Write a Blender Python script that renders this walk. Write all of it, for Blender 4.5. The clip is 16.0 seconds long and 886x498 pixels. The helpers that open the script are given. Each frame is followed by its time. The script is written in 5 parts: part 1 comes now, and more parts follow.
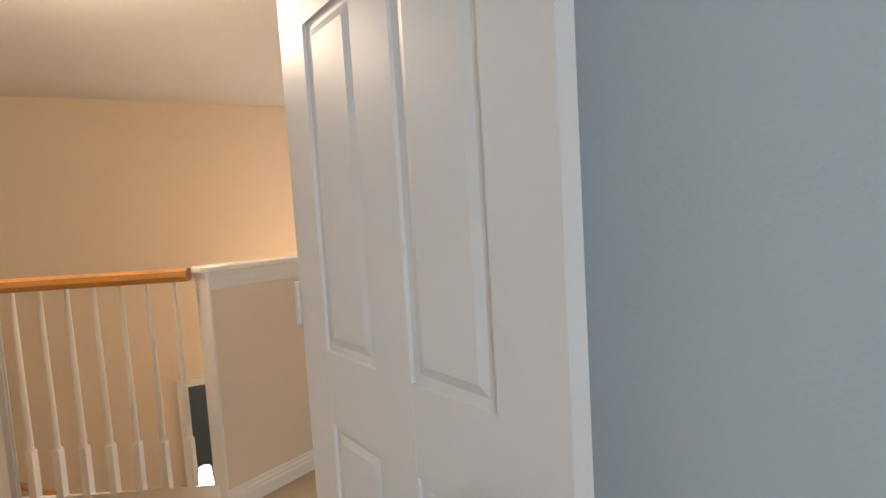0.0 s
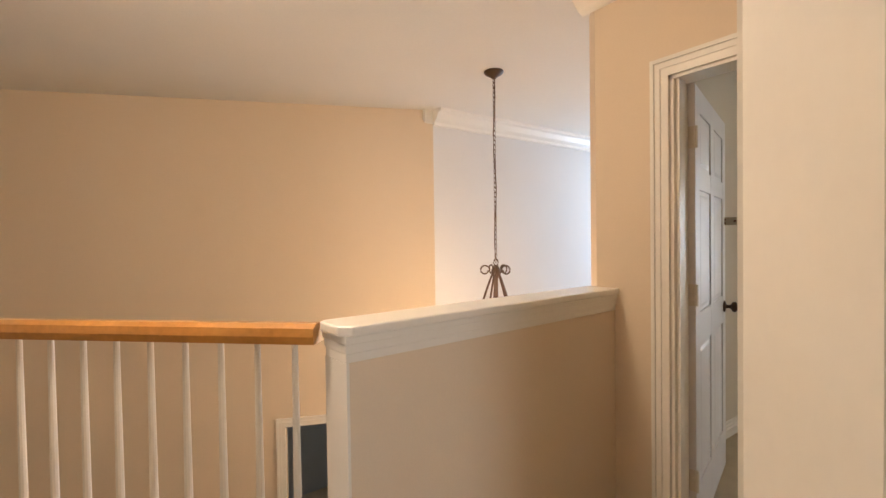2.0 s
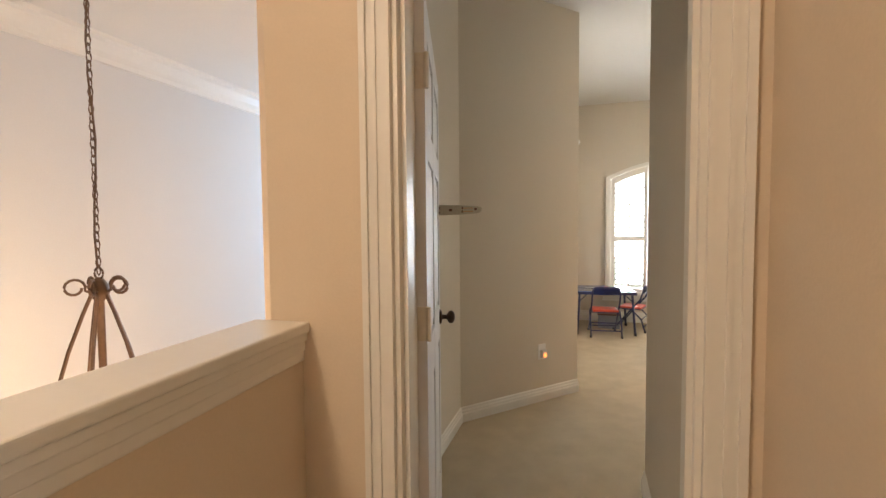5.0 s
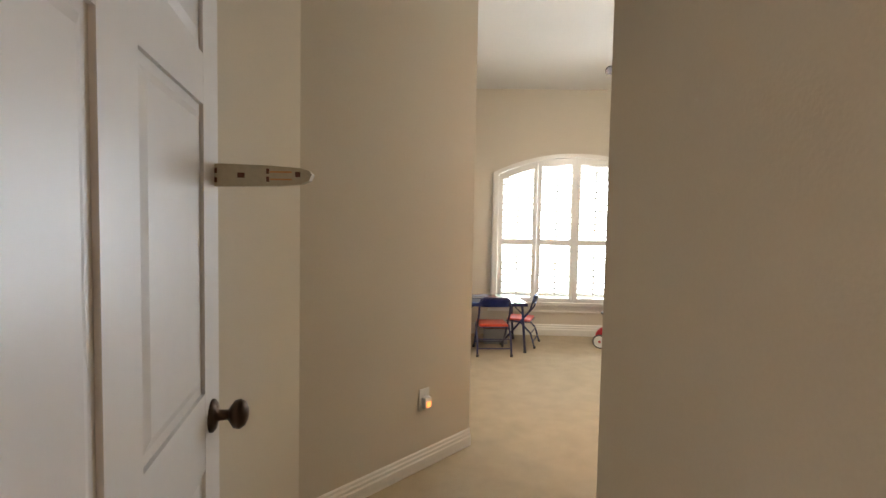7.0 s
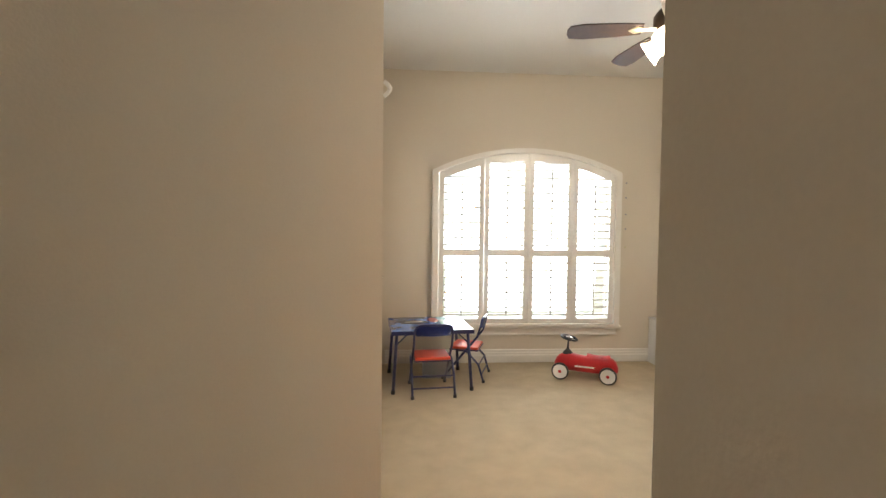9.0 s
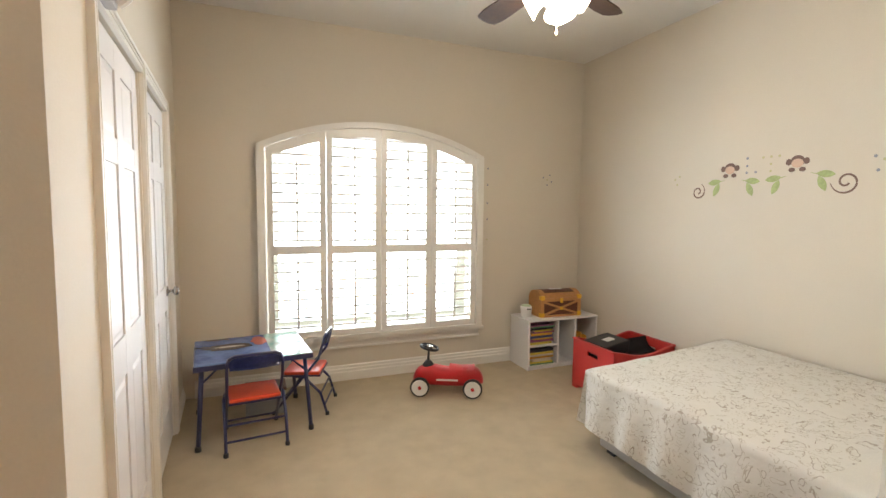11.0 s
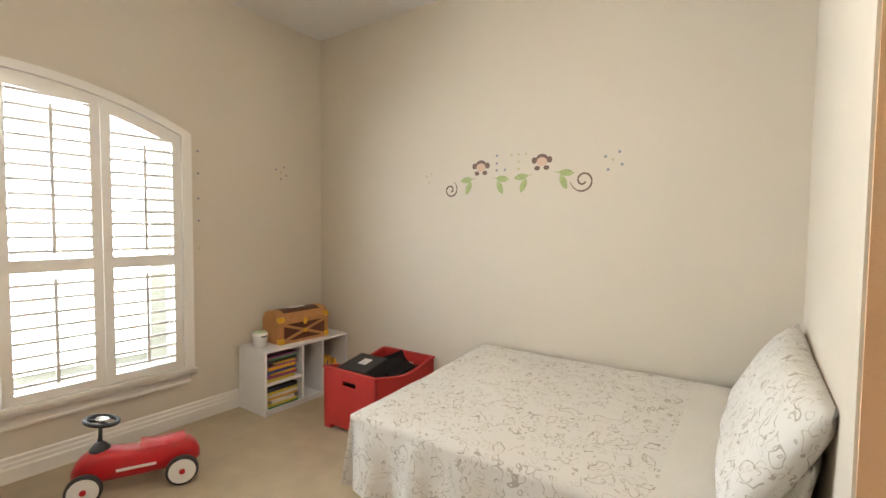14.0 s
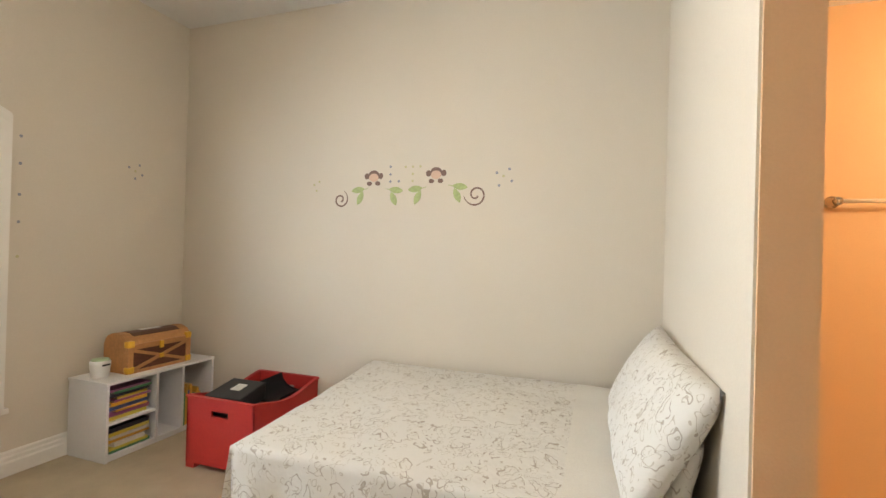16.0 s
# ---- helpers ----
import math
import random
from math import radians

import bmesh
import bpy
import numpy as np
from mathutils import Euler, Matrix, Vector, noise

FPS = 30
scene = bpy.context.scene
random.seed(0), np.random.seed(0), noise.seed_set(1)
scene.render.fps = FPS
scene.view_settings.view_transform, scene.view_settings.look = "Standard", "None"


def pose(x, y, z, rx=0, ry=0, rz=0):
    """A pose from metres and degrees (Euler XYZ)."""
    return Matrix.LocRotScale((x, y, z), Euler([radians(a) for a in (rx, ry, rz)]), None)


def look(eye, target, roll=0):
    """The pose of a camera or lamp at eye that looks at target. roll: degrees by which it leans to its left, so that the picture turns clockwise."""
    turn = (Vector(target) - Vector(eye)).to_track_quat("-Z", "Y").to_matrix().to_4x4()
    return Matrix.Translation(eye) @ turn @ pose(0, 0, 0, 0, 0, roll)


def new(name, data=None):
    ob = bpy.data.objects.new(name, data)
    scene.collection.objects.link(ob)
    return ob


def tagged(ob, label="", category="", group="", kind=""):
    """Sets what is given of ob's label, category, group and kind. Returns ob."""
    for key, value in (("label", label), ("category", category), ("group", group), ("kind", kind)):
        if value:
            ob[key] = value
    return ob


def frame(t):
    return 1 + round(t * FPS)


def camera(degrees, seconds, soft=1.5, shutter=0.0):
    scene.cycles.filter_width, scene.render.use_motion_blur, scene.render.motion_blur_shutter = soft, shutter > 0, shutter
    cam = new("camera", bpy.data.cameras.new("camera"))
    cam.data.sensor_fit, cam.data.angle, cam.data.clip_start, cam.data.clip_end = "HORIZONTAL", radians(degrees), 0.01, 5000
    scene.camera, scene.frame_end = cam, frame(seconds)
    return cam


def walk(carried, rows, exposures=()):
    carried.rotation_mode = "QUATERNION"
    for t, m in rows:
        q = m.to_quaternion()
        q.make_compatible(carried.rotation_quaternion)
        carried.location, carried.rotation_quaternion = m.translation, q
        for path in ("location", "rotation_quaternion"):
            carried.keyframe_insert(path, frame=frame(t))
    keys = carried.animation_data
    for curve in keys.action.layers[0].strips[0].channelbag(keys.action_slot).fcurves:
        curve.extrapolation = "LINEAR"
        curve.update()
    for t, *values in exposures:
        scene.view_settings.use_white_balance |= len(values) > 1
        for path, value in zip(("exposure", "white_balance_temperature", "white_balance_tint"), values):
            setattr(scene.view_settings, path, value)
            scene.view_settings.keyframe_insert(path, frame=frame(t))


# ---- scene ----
cam = camera(88.0, 16.0)
PATH = [
    (0, (1.14, -3.6, 1.215), (-0.237, -2.155, 1.087), -3.5),
    (0.5, (0.916, -3.568, 1.312), (-0.607, -2.279, 1.168), -2.5),
    (1, (0.666, -3.528, 1.332), (-0.968, -2.379, 1.233), -0.8),
    (1.5, (0.44, -3.491, 1.322), (-1.214, -2.368, 1.262), -0.8),
    (2, (0.218, -3.395, 1.3), (-1.398, -2.219, 1.263), -0.8),
    (2.5, (0.082, -3.277, 1.297), (-1.477, -2.024, 1.26), -1.3),
    (3, (0.013, -3.19, 1.319), (-1.417, -1.794, 1.254), -0.8),
    (3.5, (-0.12, -3.066, 1.319), (-1.333, -1.478, 1.243), -0.2),
    (4, (-0.19, -2.914, 1.308), (-1.188, -1.183, 1.237), 0.3),
    (4.5, (-0.264, -2.732, 1.306), (-1.047, -0.893, 1.226), 0.1),
    (5, (-0.305, -2.56, 1.315), (-0.9, -0.653, 1.215), -0.5),
    (5.2, (-0.335, -2.473, 1.311), (-0.843, -0.542, 1.212), -0.7),
    (7.3, (-0.445, -1.367, 1.292), (-0.499, 0.63, 1.189), 1.1),
    (7.5, (-0.426, -1.288, 1.311), (-0.473, 0.709, 1.202), 1),
    (8, (-0.403, -1.079, 1.326), (-0.399, 0.919, 1.225), 1.7),
    (8.2, (-0.379, -0.949, 1.294), (-0.359, 1.05, 1.23), 1.5),
    (10.3, (-0.104, -0.086, 1.431), (0.423, 1.838, 1.298), -0.1),
    (10.5, (-0.095, 0.024, 1.435), (0.509, 1.925, 1.292), -0.1),
    (11, (-0.025, 0.175, 1.426), (0.709, 2.029, 1.273), 0.6),
    (11.5, (0.01, 0.351, 1.406), (0.909, 2.131, 1.258), 0.4),
    (12, (0.061, 0.507, 1.411), (1.11, 2.203, 1.25), 0.3),
    (12.5, (0.183, 0.666, 1.399), (1.362, 2.274, 1.241), 0.2),
    (13, (0.287, 0.775, 1.39), (1.604, 2.273, 1.244), 0.1),
    (13.5, (0.352, 0.807, 1.389), (1.815, 2.165, 1.255), 0.2),
    (14, (0.35, 0.855, 1.352), (1.979, 2.01, 1.255), 0.5),
    (14.5, (0.372, 0.931, 1.379), (2.139, 1.863, 1.282), 0.9),
    (15, (0.346, 0.976, 1.269), (2.201, 1.723, 1.263), 1.4),
    (15.5, (0.328, 1.035, 1.236), (2.226, 1.664, 1.265), 1.4),
    (16, (0.344, 1.014, 1.283), (2.232, 1.673, 1.293), 1.6),
]
walk(cam, [(t, look(eye, target, roll)) for t, eye, target, roll in PATH],
     exposures=[(0.0, 0.56), (8.2, 0.56), (10.5, 0.42), (16.0, 0.42)])

# ---------------- world, sun, large lights ----------------
world = bpy.data.worlds.new("sky")
scene.world = world
world.use_nodes = True
wn = world.node_tree
sky = wn.nodes.new("ShaderNodeTexSky")
sky.sky_type, sky.sun_disc = 'NISHITA', False
sky.sun_elevation, sky.sun_rotation = radians(52), radians(200)
wn.links.new(sky.outputs[0], wn.nodes["Background"].inputs[0])
wn.nodes["Background"].inputs[1].default_value = 0.12


def lamp(name, kind, m, energy, colour, size=0.1, size_y=None):
    data = bpy.data.lights.new(name, kind)
    data.energy, data.color = energy, colour
    if kind == 'AREA':
        data.size = size
        if size_y:
            data.shape, data.size_y = 'RECTANGLE', size_y
    elif kind == 'POINT':
        data.shadow_soft_size = size
    ob = new(name, data)
    ob.matrix_world = m
    return ob


sun = lamp("sun", 'SUN', look((0, -6, 12), (1.2, 0, 3)), 4.5, (1.0, 0.95, 0.86))
sun.data.angle = radians(0.5)
# daylight of the sky in the bedroom's window opening, the foyer's window and the blue room's window
lamp("bedroom_window_daylight", 'AREA', look((0.9, 4.17, 1.25), (0.9, 0, 1.0)), 90, (0.80, 0.90, 1.0), 1.6, 1.5)
lamp("foyer_window_daylight", 'AREA', look((-2.1, 2.92, 1.3), (-2.1, -2, 1.2)), 62, (0.54, 0.72, 1.0), 1.2, 1.6)
lamp("blue_room_window_daylight", 'AREA', look((3.9, -5.2, 1.4), (0.4, -3.6, 1.2)), 66, (0.84, 0.91, 1.0), 1.3, 1.4)
# lamps that stand in the bulbs
lamp("fan_bulb_light", 'POINT', pose(1.22, 1.98, 2.33), 33, (1.0, 0.91, 0.79), 0.09)
lamp("chandelier_bulb_light", 'POINT', pose(-2.06, -1.30, 0.45), 36, (1.0, 0.68, 0.42), 0.12)
# fill light added to warm the landing; its fixture is invented and never in view
lamp("landing_fill_light", 'POINT', pose(-1.10, -3.45, 2.20), 36, (1.0, 0.78, 0.58), 0.14)
lamp("bathroom_bulb_light", 'POINT', pose(2.1, -0.9, 2.05), 40, (1.0, 0.66, 0.36), 0.08)


# ---------------- materials ----------------
def mat(name, colour, rough=0.6, metal=0.0, vary=0.06, scale=3.0, grain=60.0, bump=0.05, coat=0.0, spec=0.5, object_random=0.0):
    """Base colour broken up at two scales, with fine relief."""
    m = bpy.data.materials.new(name)
    m.use_nodes = True
    nt = m.node_tree
    b = nt.nodes["Principled BSDF"]
    b.inputs["Roughness"].default_value, b.inputs["Metallic"].default_value = rough, metal
    b.inputs["Coat Weight"].default_value = coat
    b.inputs["Specular IOR Level"].default_value = spec
    tc = nt.nodes.new("ShaderNodeTexCoord")
    n1, n2 = nt.nodes.new("ShaderNodeTexNoise"), nt.nodes.new("ShaderNodeTexNoise")
    n1.inputs["Scale"].default_value, n2.inputs["Scale"].default_value = scale, grain
    n1.inputs["Detail"].default_value, n2.inputs["Detail"].default_value = 4, 3
    for n in (n1, n2):
        nt.links.new(tc.outputs["Object"], n.inputs["Vector"])
    add = nt.nodes.new("ShaderNodeMath")
    add.operation = 'ADD'
    nt.links.new(n1.outputs[0], add.inputs[0])
    nt.links.new(n2.outputs[0], add.inputs[1])
    half = nt.nodes.new("ShaderNodeMapRange")
    half.inputs["From Min"].default_value, half.inputs["From Max"].default_value = 0.6, 1.4
    half.inputs["To Min"].default_value, half.inputs["To Max"].default_value = 1 - vary, 1 + vary
    nt.links.new(add.outputs[0], half.inputs["Value"])
    mul = nt.nodes.new("ShaderNodeVectorMath")
    mul.operation = 'SCALE'
    mul.inputs[0].default_value = colour
    nt.links.new(half.outputs[0], mul.inputs["Scale"])
    out = mul.outputs[0]
    if object_random:
        info = nt.nodes.new("ShaderNodeObjectInfo")
        hsv = nt.nodes.new("ShaderNodeHueSaturation")
        mr = nt.nodes.new("ShaderNodeMapRange")
        mr.inputs["To Min"].default_value, mr.inputs["To Max"].default_value = 1 - object_random, 1 + object_random
        nt.links.new(info.outputs["Random"], mr.inputs["Value"])
        nt.links.new(mr.outputs[0], hsv.inputs["Value"])
        nt.links.new(out, hsv.inputs["Color"])
        out = hsv.outputs[0]
    nt.links.new(out, b.inputs["Base Color"])
    if bump:
        bp = nt.nodes.new("ShaderNodeBump")
        bp.inputs["Strength"].default_value, bp.inputs["Distance"].default_value = bump, 0.004
        nt.links.new(n2.outputs[0], bp.inputs["Height"])
        nt.links.new(bp.outputs[0], b.inputs["Normal"])
    return m


def glow(name, colour, strength):
    m = bpy.data.materials.new(name)
    m.use_nodes = True
    b = m.node_tree.nodes["Principled BSDF"]
    b.inputs["Base Color"].default_value = (*colour, 1)
    b.inputs["Emission Color"].default_value = (*colour, 1)
    b.inputs["Emission Strength"].default_value = strength
    return m


BEIGE = mat("beige_wall_paint", (0.63, 0.565, 0.465), 0.75, vary=0.03, scale=1.3, grain=140, bump=0.12)
HALL = mat("tan_hall_wall_paint", (0.68, 0.565, 0.43), 0.75, vary=0.03, scale=1.3, grain=140, bump=0.12)
BLUE = mat("pale_blue_wall_paint", (0.46, 0.515, 0.555), 0.7, vary=0.03, scale=1.3, grain=140, bump=0.12)
PEACH = mat("peach_bathroom_paint", (0.68, 0.47, 0.27), 0.6, vary=0.03, scale=1.5, grain=140, bump=0.1)
CEIL = mat("white_ceiling_paint", (0.72, 0.70, 0.66), 0.9, vary=0.03, scale=2.0, grain=90, bump=0.2)
TRIM = mat("white_gloss_trim_paint", (0.76, 0.73, 0.67), 0.28, vary=0.02, scale=2.0, grain=40, bump=0.015)
DOORP = mat("white_satin_door_paint", (0.71, 0.69, 0.68), 0.40, vary=0.02, scale=2.5, grain=30, bump=0.02)
CARPET = mat("sand_coloured_cut_pile_carpet", (0.50, 0.41, 0.285), 0.95, vary=0.15, scale=6.0, grain=330, bump=1.0, spec=0.1)
OAK = mat("honey_oak_handrail", (0.46, 0.215, 0.052), 0.3, vary=0.18, scale=4, grain=50, bump=0.05, coat=0.4)
BRONZE = mat("oil_rubbed_bronze", (0.07, 0.045, 0.03), 0.35, 0.85, vary=0.2, grain=40)
BRONZE2 = mat("antique_bronze_iron", (0.16, 0.10, 0.065), 0.45, 0.7, vary=0.2, grain=40)
STEEL = mat("brushed_nickel", (0.55, 0.53, 0.50), 0.25, 0.95, vary=0.08, grain=60)
BRASS = mat("painted_hinge_brass", (0.55, 0.47, 0.33), 0.35, 0.6, vary=0.1, grain=60)
HINGE = mat("cream_painted_hinge", (0.66, 0.60, 0.50), 0.4, vary=0.08, grain=60)
NAVY = mat("navy_blue_enamelled_tube", (0.016, 0.019, 0.085), 0.3, 0.0, vary=0.1, grain=30, coat=0.3)
REDV = mat("red_vinyl_seat", (0.68, 0.075, 0.03), 0.38, vary=0.1, scale=6, grain=80)
REDP = mat("red_moulded_plastic", (0.50, 0.012, 0.018), 0.28, vary=0.08, scale=5, grain=40, coat=0.2)
REDB = mat("matt_red_plastic_bin", (0.50, 0.03, 0.025), 0.45, vary=0.08, scale=5, grain=60)
WHITEP = mat("white_plastic", (0.78, 0.77, 0.74), 0.4, vary=0.03, grain=40)
WHITEL = mat("white_laminate_board", (0.76, 0.75, 0.74), 0.4, vary=0.03, grain=40)
BLACK = mat("black_plastic", (0.02, 0.021, 0.024), 0.45, vary=0.2, grain=60)
BLACKF = mat("dark_grey_fabric", (0.045, 0.047, 0.05), 0.9, vary=0.25, grain=240, bump=0.4)
RUBBER = mat("grey_black_rubber", (0.035, 0.03, 0.03), 0.7, vary=0.2, grain=60)
CHESTB = mat("dark_brown_chest_board", (0.10, 0.032, 0.014), 0.5, vary=0.3, scale=8, grain=50)
CHESTT = mat("tan_chest_straps", (0.50, 0.24, 0.085), 0.5, vary=0.2, scale=8, grain=50)
GOLD = mat("yellow_gold_plastic_corner", (0.75, 0.43, 0.04), 0.3, 0.2, vary=0.1, grain=50)
WALNUT = mat("dark_walnut_fan_blade", (0.045, 0.024, 0.015), 0.6, vary=0.3, scale=5, grain=40, spec=0.3)
GREYM = mat("grey_upholstery", (0.13, 0.125, 0.12), 0.9, vary=0.2, grain=260, bump=0.4)
FRIT = glow("lit_frosted_glass_shade", (1.0, 0.86, 0.66), 7.0)
GLOWO = glow("orange_night_light_lens", (1.0, 0.30, 0.08), 1.4)
BULB = glow("warm_bulb_glass", (1.0, 0.72, 0.42), 14.0)
STWOOD = mat("dark_stained_furniture_wood", (0.05, 0.03, 0.022), 0.4, vary=0.3, grain=40)
GREYW = mat("cool_grey_wall_paint", (0.36, 0.37, 0.38), 0.7, vary=0.04, grain=120, bump=0.1)
WHITEW = mat("off_white_foyer_paint", (0.66, 0.645, 0.625), 0.75, vary=0.03, scale=1.3, grain=140, bump=0.12)


def floral():
    """Cream quilt cloth with grey-brown scrolls and faint green sprigs."""
    m = bpy.data.materials.new("cream_cotton_with_scroll_print")
    m.use_nodes = True
    nt = m.node_tree
    b = nt.nodes["Principled BSDF"]
    b.inputs["Roughness"].default_value = 0.9
    b.inputs["Specular IOR Level"].default_value = 0.2
    tc = nt.nodes.new("ShaderNodeTexCoord")
    warp = nt.nodes.new("ShaderNodeTexNoise")
    warp.inputs["Scale"].default_value = 9
    mixv = nt.nodes.new("ShaderNodeMixRGB")
    mixv.inputs[0].default_value = 0.16
    nt.links.new(tc.outputs["Object"], warp.inputs["Vector"])
    nt.links.new(tc.outputs["Object"], mixv.inputs[1])
    nt.links.new(warp.outputs["Color"], mixv.inputs[2])
    masks = []
    for scale, lo, hi in ((15, 0.345, 0.372), (27, 0.36, 0.392)):
        v = nt.nodes.new("ShaderNodeTexVoronoi")
        v.inputs["Scale"].default_value = scale
        nt.links.new(mixv.outputs[0], v.inputs["Vector"])
        band = nt.nodes.new("ShaderNodeMath")
        band.operation = 'COMPARE'
        band.inputs[1].default_value, band.inputs[2].default_value = (lo + hi) / 2, (hi - lo)
        nt.links.new(v.outputs["Distance"], band.inputs[0])
        brk = nt.nodes.new("ShaderNodeTexNoise")
        brk.inputs["Scale"].default_value = scale * 1.7
        nt.links.new(tc.outputs["Object"], brk.inputs["Vector"])
        gate = nt.nodes.new("ShaderNodeMath")
        gate.operation = 'GREATER_THAN'
        gate.inputs[1].default_value = 0.43
        nt.links.new(brk.outputs[0], gate.inputs[0])
        both = nt.nodes.new("ShaderNodeMath")
        both.operation = 'MULTIPLY'
        nt.links.new(band.outputs[0], both.inputs[0])
        nt.links.new(gate.outputs[0], both.inputs[1])
        masks.append(both)
    base = nt.nodes.new("ShaderNodeMixRGB")
    base.inputs[1].default_value = (0.68, 0.655, 0.605, 1)
    base.inputs[2].default_value = (0.42, 0.375, 0.32, 1)
    nt.links.new(masks[0].outputs[0], base.inputs[0])
    second = nt.nodes.new("ShaderNodeMixRGB")
    second.inputs[2].default_value = (0.50, 0.455, 0.385, 1)
    nt.links.new(base.outputs[0], second.inputs[1])
    nt.links.new(masks[1].outputs[0], second.inputs[0])
    nt.links.new(second.outputs[0], b.inputs["Base Color"])
    weave = nt.nodes.new("ShaderNodeTexNoise")
    weave.inputs["Scale"].default_value = 22
    weave.inputs["Detail"].default_value = 5
    nt.links.new(tc.outputs["Object"], weave.inputs["Vector"])
    bp = nt.nodes.new("ShaderNodeBump")
    bp.inputs["Strength"].default_value, bp.inputs["Distance"].default_value = 0.45, 0.012
    nt.links.new(weave.outputs[0], bp.inputs["Height"])
    nt.links.new(bp.outputs[0], b.inputs["Normal"])
    return m


FLORAL = floral()


def glass_mat():
    m = bpy.data.materials.new("clear_window_glass")
    m.use_nodes = True
    b = m.node_tree.nodes["Principled BSDF"]
    b.inputs["Transmission Weight"].default_value = 1.0
    b.inputs["Roughness"].default_value = 0.0
    b.inputs["IOR"].default_value = 1.45
    return m


GLASS = glass_mat()


def table_print():
    """Printed table top: a dark blue field, a pale right end and scattered printed patches."""
    m = bpy.data.materials.new("printed_glossy_table_top")
    m.use_nodes = True
    nt = m.node_tree
    b = nt.nodes["Principled BSDF"]
    b.inputs["Roughness"].default_value = 0.12
    tc, sep = nt.nodes.new("ShaderNodeTexCoord"), nt.nodes.new("ShaderNodeSeparateXYZ")
    nt.links.new(tc.outputs["Object"], sep.inputs[0])
    n = nt.nodes.new("ShaderNodeTexNoise")
    n.inputs["Scale"].default_value, n.inputs["Detail"].default_value = 7, 3
    nt.links.new(tc.outputs["Object"], n.inputs["Vector"])
    ramp = nt.nodes.new("ShaderNodeValToRGB")
    r = ramp.color_ramp
    r.elements[0].position, r.elements[0].color = 0.36, (0.03, 0.06, 0.19, 1)
    r.elements[1].position, r.elements[1].color = 0.62, (0.10, 0.17, 0.36, 1)
    nt.links.new(n.outputs[0], ramp.inputs[0])
    pale = nt.nodes.new("ShaderNodeValToRGB")
    p = pale.color_ramp
    p.elements[0].position, p.elements[0].color = 0.38, (0.16, 0.38, 0.30, 1)
    p.elements[1].position, p.elements[1].color = 0.60, (0.50, 0.55, 0.52, 1)
    nt.links.new(n.outputs[0], pale.inputs[0])
    step = nt.nodes.new("ShaderNodeMath")
    step.operation = 'GREATER_THAN'
    step.inputs[1].default_value = 0.10
    nt.links.new(sep.outputs[0], step.inputs[0])
    mix = nt.nodes.new("ShaderNodeMixRGB")
    nt.links.new(step.outputs[0], mix.inputs[0])
    nt.links.new(ramp.outputs[0], mix.inputs[1])
    nt.links.new(pale.outputs[0], mix.inputs[2])
    nt.links.new(mix.outputs[0], b.inputs["Base Color"])
    return m


TABLETOP = table_print()


# ---------------- building helpers ----------------
def box(bm, x0, x1, y0, y1, z0, z1, m=None, bevel=0.0):
    vs = [bm.verts.new((x, y, z)) for x in (x0, x1) for y in (y0, y1) for z in (z0, z1)]
    fs = [bm.faces.new([vs[i] for i in q]) for q in ((0, 1, 3, 2), (4, 6, 7, 5), (0, 4, 5, 1), (2, 3, 7, 6), (0, 2, 6, 4), (1, 5, 7, 3))]
    if bevel:
        es = list({e for f in fs for e in f.edges})
        res = bmesh.ops.bevel(bm, geom=es, offset=bevel, segments=2, affect='EDGES', profile=0.6)
        vs = list({v for f in res["faces"] for v in f.verts} | {v for v in vs if v.is_valid})
    if m is not None:
        bmesh.ops.transform(bm, matrix=m, verts=[v for v in vs if v.is_valid])
    return bm


def boxes(*rows, bevel=0.0):
    bm = bmesh.new()
    for r in rows:
        box(bm, *r, bevel=bevel)
    return bm


def prism(bm, pts, a, b, axis='y'):
    """A flat outline, in the plane across the axis, drawn out from a to b."""
    def at(u, v, w):
        return {'y': (u, w, v), 'x': (w, u, v), 'z': (u, v, w)}[axis]
    lo = [bm.verts.new(at(u, v, a)) for u, v in pts]
    hi = [bm.verts.new(at(u, v, b)) for u, v in pts]
    bm.faces.new(lo)
    bm.faces.new(hi[::-1])
    n = len(pts)
    for i in range(n):
        bm.faces.new((lo[i], hi[i], hi[(i + 1) % n], lo[(i + 1) % n]))
    return bm


def tube(bm, pts, r, sides=10, closed=False):
    """A round rod along a line of points."""
    pts = [Vector(p) for p in pts]
    rings = []
    n = len(pts)
    up = Vector((0, 0, 1))
    for i, p in enumerate(pts):
        a = pts[(i - 1) % n] if (closed or i) else p
        c = pts[(i + 1) % n] if (closed or i < n - 1) else p
        d = (c - a).normalized()
        s = d.cross(up)
        s = (d.cross(Vector((1, 0, 0))) if s.length < 1e-3 else s).normalized()
        t = s.cross(d)
        rr = r[i] if isinstance(r, (list, tuple)) else r
        rings.append([bm.verts.new(p + rr * (math.cos(k * math.tau / sides) * s + math.sin(k * math.tau / sides) * t)) for k in range(sides)])
    for i in range(n if closed else n - 1):
        A, B = rings[i], rings[(i + 1) % n]
        for k in range(sides):
            bm.faces.new((A[k], A[(k + 1) % sides], B[(k + 1) % sides], B[k]))
    if not closed:
        bm.faces.new(rings[0][::-1])
        bm.faces.new(rings[-1])
    return bm


